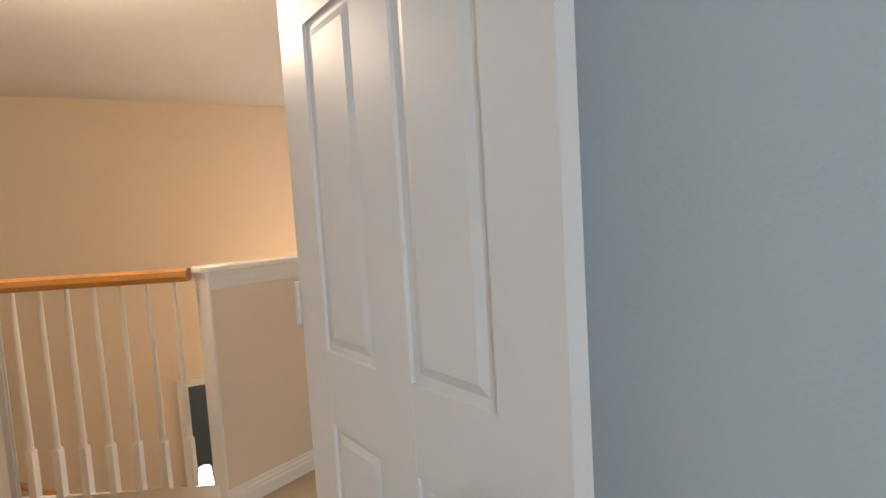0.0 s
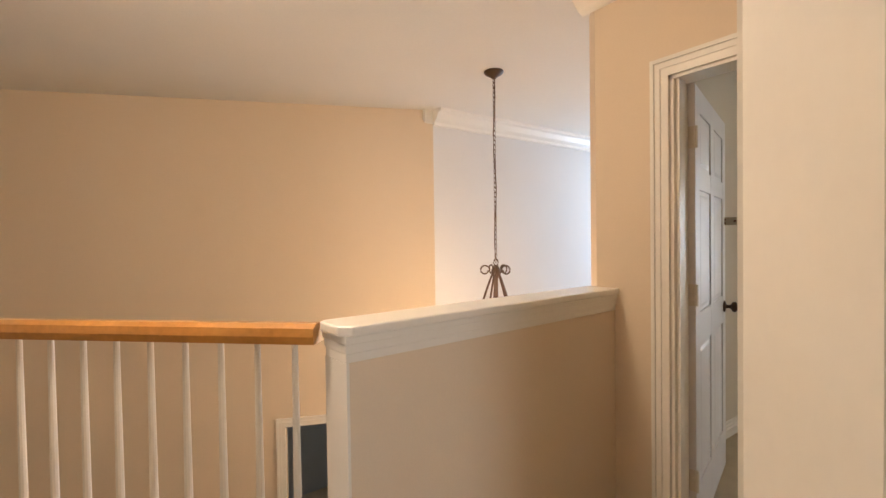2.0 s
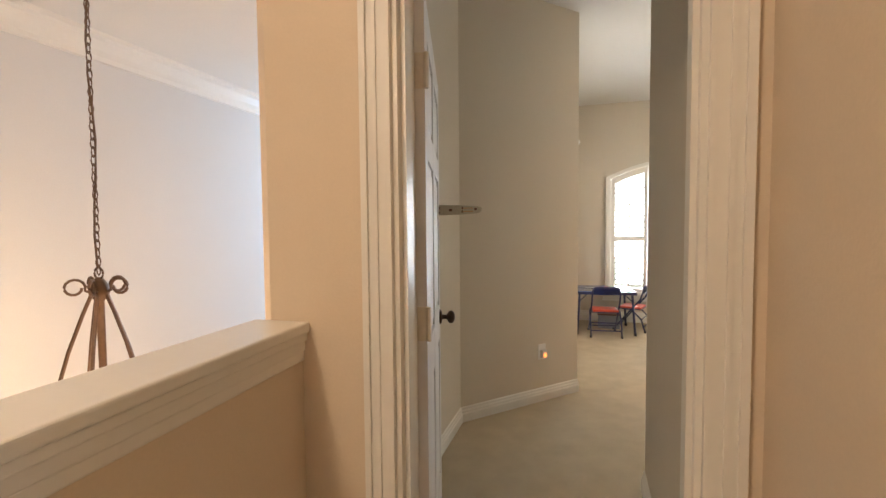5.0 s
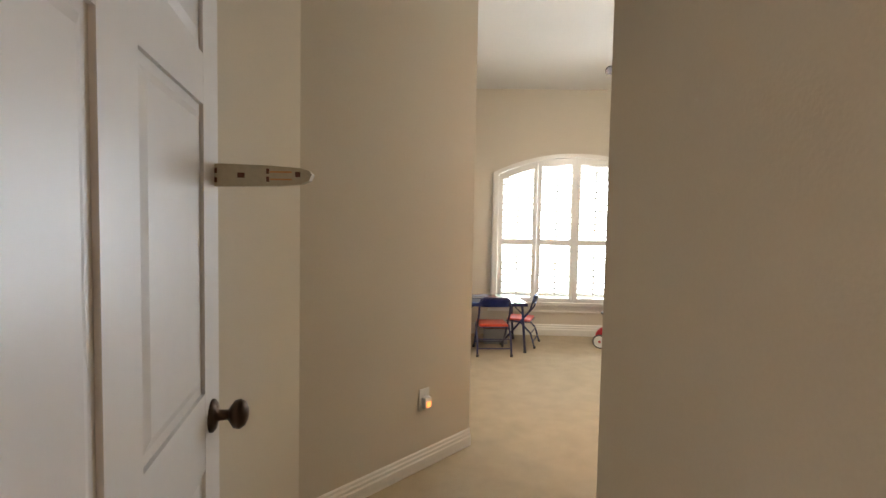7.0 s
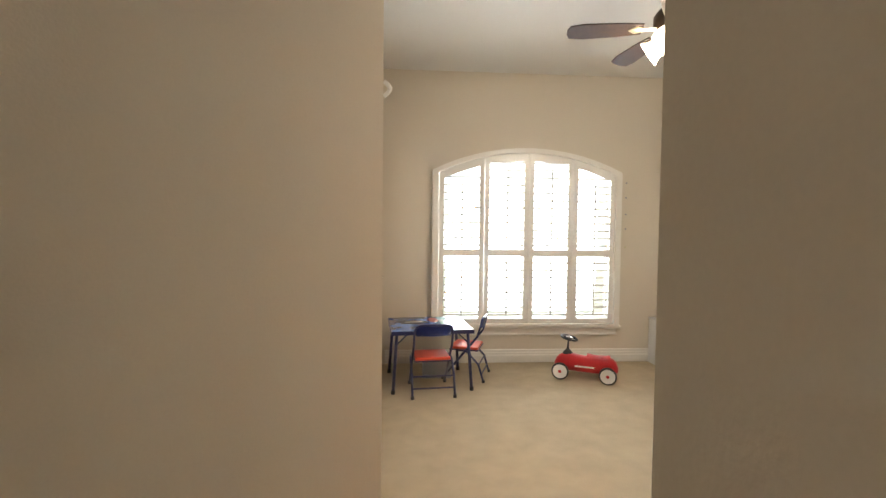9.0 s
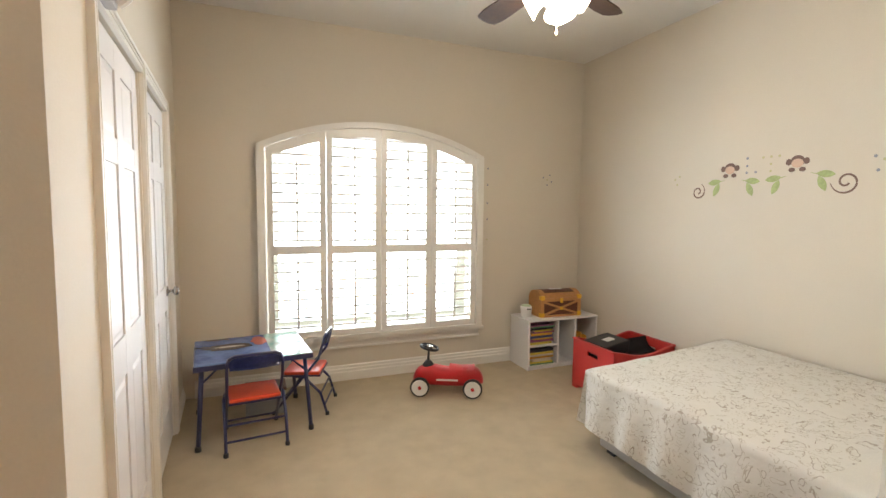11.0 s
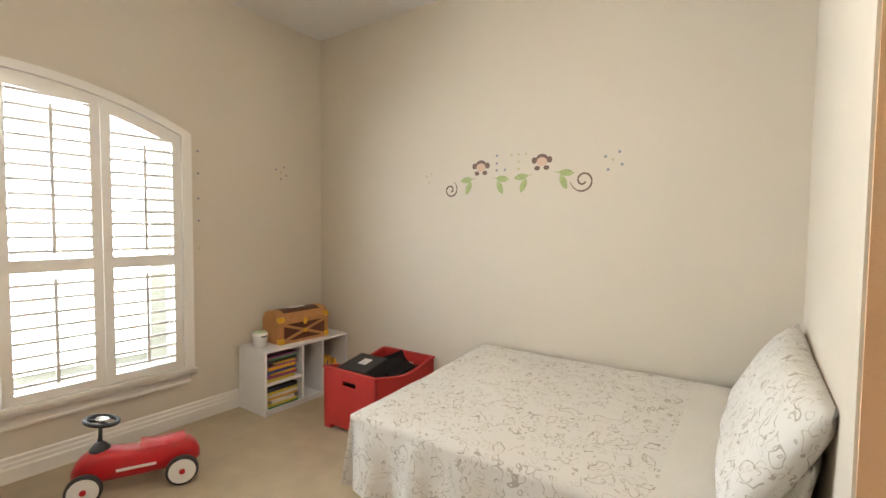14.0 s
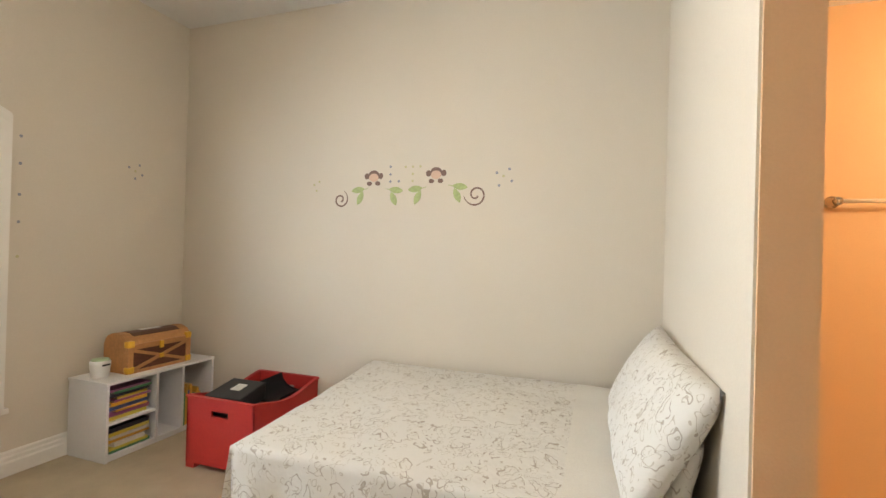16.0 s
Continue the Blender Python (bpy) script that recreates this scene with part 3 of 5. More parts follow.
def louvre_mesh(w):
    key = round(w, 3)
    if key not in LOUVRE:
        bm = bmesh.new()
        prof = [(-0.031, 0.007), (-0.018, 0.0085), (0.0, 0.009), (0.018, 0.006), (0.030, 0.0), (0.018, -0.006), (0.0, -0.009), (-0.018, -0.0085), (-0.031, -0.007)]
        prism(bm, prof, -w / 2, w / 2, 'x')
        LOUVRE[key] = mesh_of("louvre", bm, TRIM)
    return LOUVRE[key]


PANELS = [(0.012, 0.462), (0.466, 0.914), (0.918, 1.366), (1.370, 1.800)]
for x0, x1 in PANELS:
    g0, g1 = x0 + 0.048, x1 - 0.048
    bm = bmesh.new()
    for a, b in ((x0, g0), (g1, x1)):
        prism(bm, [(a, 0.412), (b, 0.412), (b, arch(b, 0.014)), (a, arch(a, 0.014))], 0.006, 0.034, 'y')
    box(bm, g0, g1, 0.0065, 0.0335, 0.412, 0.462)
    box(bm, g0, g1, 0.0065, 0.0335, 1.092, 1.160)
    k = 8
    for i in range(k):
        a, b = g0 + (g1 - g0) * i / k, g0 + (g1 - g0) * (i + 1) / k
        prism(bm, [(a, arch(a, 0.09)), (b, arch(b, 0.09)), (b, arch(b, 0.014)), (a, arch(a, 0.014))], 0.0065, 0.0335, 'y')
    pan = part("shutter_panel", bm, TRIM, SH)
    mid = (g0 + g1) / 2
    for z0, z1 in ((0.462, 1.092), (1.160, min(arch(g0, 0.09), arch(g1, 0.09)) + 0.02)):
        count = int((z1 - z0) / 0.0745)
        for i in range(count + (1 if z1 > 1.2 else 0)):
            z = z0 + 0.040 + i * 0.0745
            if z > z1 + 0.05:
                continue
            lv = part("louvre", louvre_mesh(g1 - g0 - 0.004), None, pan)
            lv.location = (mid, 0.020, z)
            lv.rotation_euler = (radians(-10), 0, 0)
        bm = bmesh.new()
        box(bm, mid - 0.008, mid + 0.008, -0.022, -0.011, z0 + 0.03, z0 + count * 0.0745)
        part("tilt_rod", bm, TRIM, pan)

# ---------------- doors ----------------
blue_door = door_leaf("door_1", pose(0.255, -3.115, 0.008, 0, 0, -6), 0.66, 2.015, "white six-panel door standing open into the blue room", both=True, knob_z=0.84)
blue_door["kind"] = "structure"
bed_door = door_leaf("door_2", pose(-0.703, -1.430, 0.008, 0, 0, 105.5), 0.880, 1.925, "white six-panel door standing open into the bedroom entry", knob_z=0.905)
bed_door["kind"] = "structure"
for e in (1.38, 2.24):
    cd = door_leaf("door_3" if e < 2 else "door_4", CLOSET @ pose(e - 0.012, -0.01, 0.008, 0, 0, 180), 0.756, 2.01, "closed white gloss six-panel closet door", knobs=STEEL if e < 2 else None, both=False)
    cd["kind"] = "structure"

# foyer daylight opening, outside ground and distance
solid("ground", boxes((-60, 60, 4.6, 70, -3.0, -2.9)), mat("dry_sunlit_lawn", (0.40, 0.40, 0.30), 0.95, vary=0.3, scale=0.6, grain=20), "lawn outside the window")
bm = bmesh.new()
box(bm, -40, 40, 60, 60.1, -3, 30)
# emission and pale tints put the overexposed daylight into the backdrop's colour
TREES = bpy.data.materials.new("glowing_overexposed_distance")
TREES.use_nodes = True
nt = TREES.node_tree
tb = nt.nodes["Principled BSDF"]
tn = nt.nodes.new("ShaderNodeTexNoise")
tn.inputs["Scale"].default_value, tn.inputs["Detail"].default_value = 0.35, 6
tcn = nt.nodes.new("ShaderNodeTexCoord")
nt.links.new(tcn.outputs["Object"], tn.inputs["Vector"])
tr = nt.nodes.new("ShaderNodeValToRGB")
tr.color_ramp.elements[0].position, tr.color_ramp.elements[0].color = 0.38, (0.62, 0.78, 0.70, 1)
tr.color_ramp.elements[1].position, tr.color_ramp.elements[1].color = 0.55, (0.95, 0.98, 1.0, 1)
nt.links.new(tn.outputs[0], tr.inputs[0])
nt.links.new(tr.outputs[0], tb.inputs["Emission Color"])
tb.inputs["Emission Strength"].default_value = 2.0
solid("backdrop", bm, TREES, "glowing flat backdrop of trees and sky, paled to look overexposed")

# ---------------- landing things ----------------
RA, RD = Vector((-1.03, -2.93)), Vector((-0.70, -0.72)).normalized()
rail = thing("handrail", pose(RA.x, RA.y, -0.022, 0, 0, math.degrees(math.atan2(RD.y, RD.x))), "honey oak handrail with white balusters over the stairs", "railing")
bm = bmesh.new()
prism(bm, [(-0.030, 1.040), (0.030, 1.040), (0.034, 1.062), (0.030, 1.085), (0.014, 1.096), (-0.014, 1.096), (-0.030, 1.085), (-0.034, 1.062)], -0.005, 1.72, 'x')
part("rail", bm, OAK, rail, "honey oak rail")
bm = bmesh.new()
box(bm, -0.016, 0.016, -0.016, 0.016, 0.10, 0.33, bevel=0.003)
lathe(bm, [(0.016, 0.33), (0.012, 0.345), (0.013, 0.36), (0.0125, 0.40), (0.0085, 1.03), (0.0085, 1.045)], sides=10)
baluster = mesh_of("baluster", bm, TRIM)
for i in range(15):
    b = part("baluster", baluster, None, rail)
    b.location = (0.065 + i * 0.1135, 0, 0.01)

low = thing("stair_handrail", pose(0, 0, 0), "honey oak handrail fixed down the stairwell wall", "railing")
du = (D0 - D1).normalized()
nn = Vector((du.y, -du.x))
def on_stair_wall(s, off, z):
    p = D0 - du * s + nn * off
    return (p.x, p.y, z)
bm = bmesh.new()
tube(bm, [on_stair_wall(2.72, 0.07, -0.60), on_stair_wall(1.88, 0.07, -1.13)], 0.026, 12)
part("rail", bm, OAK, low)
for s, z in ((2.62, -0.67), (2.0, -1.06)):
    bm = bmesh.new()
    tube(bm, [on_stair_wall(s, 0.0, z - 0.06), on_stair_wall(s, 0.05, z - 0.05), on_stair_wall(s, 0.07, z - 0.02)], 0.008, 8)
    part("bracket", bm, BRONZE, low)
bm = bmesh.new()
m = Matrix.Translation((*D0, -2.05)) @ Matrix.Rotation(math.atan2(-du.y, -du.x), 4, 'Z')
casing(bm, m @ pose(0.43, 0, -0.35) @ Matrix.Diagonal((1, -1, 1, 1)), 0.825, 2.21, 0.07)
solid("trim_lower_doorway", bm, TRIM, "white painted casing of the lower doorway")
lamp_low = thing("table_lamp", pose(-4.02, -2.03, -2.4), "lit white table lamp on a dark table in the lower room", "lamp")
part("base", lathe(bmesh.new(), [(0.05, 0.721), (0.05, 0.73), (0.02, 0.74), (0.03, 0.80), (0.03, 0.88), (0.008, 0.92), (0.008, 1.0)]), BLACK, lamp_low, smooth=True)
part("shade", lathe(bmesh.new(), [(0.075, 0.96), (0.055, 1.16)]), FRIT, lamp_low, "glowing white lamp shade", smooth=True)
side = thing("side_table", pose(-4.02, -2.03, -2.4), "dark wooden side table in the lower room", "table")
part("tabletop", boxes((-0.25, 0.25, -0.25, 0.25, 0.68, 0.72)), STWOOD, side)
for x in (-0.22, 0.22):
    for y in (-0.22, 0.22):
        part("leg", boxes((x - 0.02, x + 0.02, y - 0.02, y + 0.02, 0, 0.68)), STWOOD, side)
pic = thing("framed_picture", pose(-6.39, -3.6, -0.62), "dark framed picture hung on a grey wall", "picture")
part("frame", boxes((0, 0.03, -0.5, 0.5, -0.35, 0.35), bevel=0.006), STWOOD, pic)
part("print", boxes((0.0305, 0.034, -0.42, 0.42, -0.27, 0.27)), GREYW, pic)
arm = thing("armchair", pose(-4.7, -3.0, -2.4, 0, 0, 20), "dark upholstered armchair in the lower room", "chair")
part("seat", boxes((-0.35, 0.35, -0.35, 0.35, 0.12, 0.45), bevel=0.05), BLACKF, arm)
part("backrest", boxes((-0.35, 0.35, 0.25, 0.45, 0.3, 1.3), bevel=0.06), BLACKF, arm)
for x in (-0.45, 0.35):
    part("armrest", boxes((x, x + 0.1, -0.35, 0.4, 0.12, 0.65), bevel=0.03), BLACKF, arm)

ch = thing("chandelier", pose(-2.06, -1.30, 2.42), "bronze chain-hung chandelier over the stairs", "lamp")
part("canopy", lathe(bmesh.new(), [(0.066, 0.0), (0.066, -0.008), (0.055, -0.022), (0.022, -0.040), (0.012, -0.05)]), BRONZE, ch, smooth=True)
bm = bmesh.new()
tube(bm, [(0.006 * math.sin(i * 1.3), 0.006 * math.cos(i), -0.05 - i * 0.1205) for i in range(11)], 0.004, 6)
part("cord", bm, BRONZE2, ch)
bm = bmesh.new()
ring = [(0.009 * math.cos(a * math.tau / 8), 0, 0.020 * math.sin(a * math.tau / 8)) for a in range(8)]
tube(bm, ring, 0.0026, 5, closed=True)
link = mesh_of("chain_link", bm, BRONZE2)
for i in range(39):
    l = part("chain_link", link, None, ch)
    l.location, l.rotation_euler = (0, 0, -0.062 - i * 0.0315), (0, 0, radians(90 * (i % 2)))
part("hub", lathe(bmesh.new(), [(0.010, -1.287), (0.018, -1.297), (0.030, -1.317), (0.034, -1.342), (0.026, -1.362), (0.014, -1.377), (0.012, -1.947), (0.03, -1.977), (0.012, -2.037)]), BRONZE2, ch, smooth=True)
tube_ring = bmesh.new()
tube(tube_ring, [(0.022 * math.cos(a * math.tau / 12), 0, -1.272 + 0.022 * math.sin(a * math.tau / 12)) for a in range(12)], 0.004, 6, closed=True)
part("top_ring", tube_ring, BRONZE2, ch)
bm = bmesh.new()
pts = []
for i in range(15):
    a = radians(200 - i * 27)
    r = 0.034 - i * 0.0008
    pts.append((0.075 + r * math.cos(a), 0, -1.322 + r * math.sin(a)))
tube(bm, [(0.02, 0, -1.347)] + pts, 0.0055, 6)
tube(bm, [(0.024, 0, -1.347), (0.055, 0, -1.427), (0.10, 0, -1.557), (0.17, 0, -1.817), (0.25, 0, -2.017), (0.30, 0, -1.987)], 0.0075, 6)
armm = mesh_of("arm", bm, BRONZE2)
candle = mesh_of("candle", lathe(bmesh.new(), [(0.03, -1.987), (0.03, -1.977), (0.012, -1.972), (0.012, -1.917)], pose(0.30, 0, 0), 12), WHITEP)
bulbm = mesh_of("bulb", lathe(bmesh.new(), [(0.006, -1.917), (0.016, -1.892), (0.012, -1.857), (0.002, -1.827)], pose(0.30, 0, 0), 12), BULB)
for i in range(5):
    a = part("arm", armm, None, ch)
    a.rotation_euler = (0, 0, radians(20 + i * 72))
    part("candle", candle, None, a)
    part("bulb", bulbm, None, a)

# ---------------- entry things ----------------
lock = thing("door_closer_arm", Matrix.Translation((-0.945, -0.590, 1.385)) @ Matrix.Scale(0.72, 4), "cream plastic door guard strip sticking out from the open door", "door guard")
m = pose(0, 0, 0)
bm = bmesh.new()
prism(bm, [(-0.045, -0.030), (0.05, -0.031), (0.20, -0.027), (0.26, -0.022), (0.283, -0.012), (0.29, 0.004), (0.283, 0.014), (0.26, 0.021), (0.18, 0.027), (0.05, 0.031), (-0.045, 0.030)], -0.028, -0.004, 'y')
part("strip", bm, mat("aged_cream_plastic", (0.48, 0.43, 0.31), 0.5, vary=0.12), lock)
for x, w, z in ((0.01, 0.018, 0.012), (0.01, 0.018, -0.014), (0.085, 0.020, 0.0), (0.165, 0.008, 0.012), (0.165, 0.008, -0.010), (0.245, 0.014, 0.004)):
    part("slot", boxes((x, x + w, -0.0296, -0.0285, z - 0.007, z + 0.007)), CHESTB, lock)
part("slot_frame", boxes((0.175, 0.235, -0.0305, -0.0285, 0.008, 0.012), (0.175, 0.235, -0.0305, -0.0285, -0.012, -0.008)), CHESTT, lock)

DD = Vector((0.682, 0.757)).normalized()
DM = Matrix.Translation((-0.617, 0.893, 0.372)) @ Matrix.Rotation(math.atan2(DD.y, DD.x), 4, 'Z')
out = thing("outlet", DM, "white wall outlet with a night light plugged in", "outlet")
part("plate", boxes((-0.036, 0.036, -0.006, -0.0005, -0.058, 0.058), bevel=0.002), WHITEP, out)
night = thing("night_light", DM @ pose(0, -0.0065, -0.012), "small white night light glowing orange", "lamp")
part("housing", boxes((-0.022, 0.022, -0.032, 0.0, -0.030, 0.030), bevel=0.006), WHITEP, night)
part("lens", boxes((-0.015, 0.015, -0.0345, -0.0322, -0.022, 0.008), bevel=0.001), GLOWO, night, "glowing orange lens")

hold = thing("door_bracket", CLOSET @ pose(2.24, 0.024, 2.06, 0, 0, 90), "grey plastic child lock over the closet door casing", "door lock")
part("body", boxes((0.0, 0.035, -0.045, 0.045, -0.045, 0.045), bevel=0.01), mat("grey_plastic", (0.42, 0.41, 0.42), 0.4), hold)
bm = bmesh.new()
tube(bm, [(0.04 + 0.03 * math.sin(a / 9 * math.pi), 0.0 + 0.002 * a, 0.035 - 0.07 * a / 9) for a in range(10)], 0.012, 8)
part("hook", bm, WHITEP, hold)
part("hook_gap", tube(bmesh.new(), [(0.062, 0.012, 0.03), (0.075, 0.014, 0.0), (0.062, 0.018, -0.025)], 0.005, 6), BLACK, hold)

# ---------------- bed ----------------
def grid_sheet(nx, ny, f):
    bm = bmesh.new()
    vs = [[bm.verts.new(f(i / nx, j / ny)) for j in range(ny + 1)] for i in range(nx + 1)]
    for i in range(nx):
        for j in range(ny):
            bm.faces.new((vs[i][j], vs[i + 1][j], vs[i + 1][j + 1], vs[i][j + 1]))
    return bm


BX0, BX1, BY0, BY1, BZ = 1.82, 2.965, 0.75, 2.38, 0.50
bed = thing("bed", pose(0, 0, 0), "low single bed with a cream scroll-print cover, pushed into the corner", "bed")
part("mattress", boxes((BX0 + 0.04, BX1 - 0.01, BY0, BY1 - 0.04, 0.20, BZ - 0.012), bevel=0.03), WHITEP, bed)
part("base", boxes((BX0 + 0.05, BX1 - 0.01, BY0, BY1 - 0.05, 0.03, 0.20), bevel=0.01), mat("pale_grey_bed_base", (0.45, 0.44, 0.42), 0.8, vary=0.06, grain=200, bump=0.2), bed, "pale grey fabric bed base")
for x in (BX0 + 0.1, BX1 - 0.1):
    for y in (BY0 + 0.1, BY1 - 0.12):
        part("foot", boxes((x - 0.03, x + 0.03, y - 0.03, y + 0.03, 0.0, 0.03)), BLACK, bed)


def cover(u, v):
    """Cover drawn over top, side and foot; u across from the wall side, v from head to foot."""
    wt, wd = BX1 - BX0, 0.34
    lt, ld = BY1 - BY0, 0.34
    a, b = u * (wt + wd), v * (lt + ld)
    x, y, z = BX1 - min(a, wt), BY0 + min(b, lt), BZ
    da, db = max(a - wt, 0), max(b - lt, 0)
    z += 0.030 * math.sin(math.pi * min(a / wt, 1)) * math.sin(math.pi * min(max(b / lt, 0.0), 1)) + 0.075 * (1 - min(a / wt, 1)) ** 1.3
    hang = max(da, db)
    ripple = 0.022 * math.sin(b * 21 + 1.3 * math.sin(b * 5)) if da > db else 0.022 * math.sin(a * 23 + 1.1 * math.sin(a * 6))
    k = min(hang / wd, 1)
    if da:
        x -= 0.018 + k * (0.03 + ripple)
    if db:
        y += 0.018 + k * (0.03 + ripple)
    if da and db:
        x += 0.02 * k
        y -= 0.02 * k
    z -= hang + 0.012 * min(1, hang * 30)
    nz = noise.noise(Vector((x * 5, y * 5, z * 5)))
    return (x + 0.004 * nz, y + 0.004 * nz, z + 0.007 * nz * (1 - 0.6 * k) + (0.012 * ripple / 0.022 * k if hang else 0))


def folded_sheet(u, v):
    x, y, z = cover(0.02 + 0.90 * u, 0.02 + 0.17 * v)
    return (x - 0.006 * min(1, max(0, (u - 0.75) * 4)), y, z + 0.010)


spread = part("bed_cover", grid_sheet(76, 96, cover), FLORAL, bed, "cream cotton cover printed with grey-brown scrolls", smooth=True)
part("folded_sheet", grid_sheet(50, 12, folded_sheet), mat("plain_cream_cotton", (0.69, 0.66, 0.60), 0.9, vary=0.06, scale=7, grain=160, bump=0.3), bed, "plain cream sheet folded back below the pillow", smooth=True)


def pillow(m, w, h, t, name="pillow", label=""):
    p = thing(name, m, label, "pillow")

    def f(sign):
        def g(u, v):
            x, z = (u - 0.5) * w, (v - 0.5) * h
            e = (1 - abs(2 * u - 1) ** 3.2) * (1 - abs(2 * v - 1) ** 3.2)
            pinch = 1 - 0.06 * (1 - abs(2 * v - 1)) * abs(2 * u - 1) ** 4
            wob = 0.012 * noise.noise(Vector((x * 7, z * 7, sign * 3)))
            return (x * pinch, sign * (t / 2 * max(e, 0) ** 0.5 + 0.001) + wob * min(1, e * 3), z * (1 - 0.05 * (1 - abs(2 * u - 1)) * abs(2 * v - 1) ** 4))
        return g
    bm = grid_sheet(26, 18, f(1))
    tmp = bpy.data.meshes.new("tmp")
    back = grid_sheet(26, 18, f(-1))
    back.to_mesh(tmp)
    back.free()
    bm.from_mesh(tmp)
    bpy.data.meshes.remove(tmp)
    bmesh.ops.remove_doubles(bm, verts=bm.verts[:], dist=0.004)
    part("pillowcase", bm, FLORAL, p, smooth=True)
    return p


pillow(pose(2.28, 0.832, 0.740, 28, 0, 1), 1.20, 0.46, 0.17, label="cream scroll-print pillow leaning on the wall at the bed head")
pillow(pose(2.28, 0.785, 0.640, 14, 0, 0), 1.08, 0.30, 0.11, label="cream scroll-print pillow tucked behind another pillow")

ott = thing("ottoman", pose(1.22, 1.12, 0, 0, 0, 12), "low grey upholstered stool beside the bed", "stool")
part("seat", boxes((-0.20, 0.20, -0.22, 0.22, 0.06, 0.34), bevel=0.05), GREYM, ott)
for x in (-0.14, 0.14):
    for y in (-0.16, 0.16):
        part("foot", boxes((x - 0.02, x + 0.02, y - 0.02, y + 0.02, 0, 0.06)), BLACK, ott)

# ---------------- play table and chairs ----------------
tb_ = thing("play_table", pose(-0.102, 3.471, 0, 0, 0, 6) @ Matrix.Scale(1.045, 4), "square play table with a printed glossy top and navy legs", "table")
bm = bmesh.new()
box(bm, -0.325, 0.325, -0.285, 0.285, 0.484, 0.497, bevel=0.005)
part("tabletop", bm, TABLETOP, tb_, "glossy printed top in blue, grey and pale green")
part("rim", boxes((-0.33, 0.33, -0.29, -0.278, 0.462, 0.492), (-0.33, 0.33, 0.278, 0.29, 0.462, 0.492), (-0.33, -0.318, -0.278, 0.278, 0.462, 0.492), (0.318, 0.33, -0.278, 0.278, 0.462, 0.492)), NAVY, tb_)
for nm, rows, mt_ in (("print", (0.01, 0.10, 0.02, 0.24), mat("printed_red_patch", (0.42, 0.11, 0.08), 0.2)), ("print", (-0.27, 0.0, -0.02, 0.12), mat("printed_dark_patch", (0.03, 0.03, 0.05), 0.2)), ("print", (-0.21, -0.04, 0.035, 0.075), mat("printed_pale_patch", (0.50, 0.47, 0.40), 0.2))):
    bm = bmesh.new()
    x0, x1, y0, y1 = rows
    cx, cy = (x0 + x1) / 2, (y0 + y1) / 2
    prism(bm, [(cx + (x1 - x0) / 2 * math.cos(a * math.tau / 14) * (1 + 0.2 * math.sin(a * 3)), cy + (y1 - y0) / 2 * math.sin(a * math.tau / 14)) for a in range(14)], 0.4972, 0.4985 + 0.0006 * ('pale' in mt_.name), 'z')
    part(nm, bm, mt_, tb_)
for sx in (-1, 1):
    for sy in (-1, 1):
        bm = bmesh.new()
        tube(bm, [(sx * 0.285, sy * 0.245, 0.475), (sx * 0.315, sy * 0.275, 0.018)], 0.013, 10)
        leg = part("leg", bm, NAVY, tb_, smooth=True)
        part("foot_cap", lathe(bmesh.new(), [(0.017, 0), (0.017, 0.024), (0.014, 0.03)], pose(sx * 0.316, sy * 0.276, 0), 12), BLACK, leg)
        bm = bmesh.new()
        tube(bm, [(sx * 0.290, sy * 0.25, 0.38), (sx * 0.20, sy * 0.25, 0.465)], 0.006, 6)
        part("brace", bm, NAVY, leg)


BACKREST = mat("navy_blue_printed_backrest", (0.025, 0.035, 0.13), 0.16, vary=0.4, scale=9)


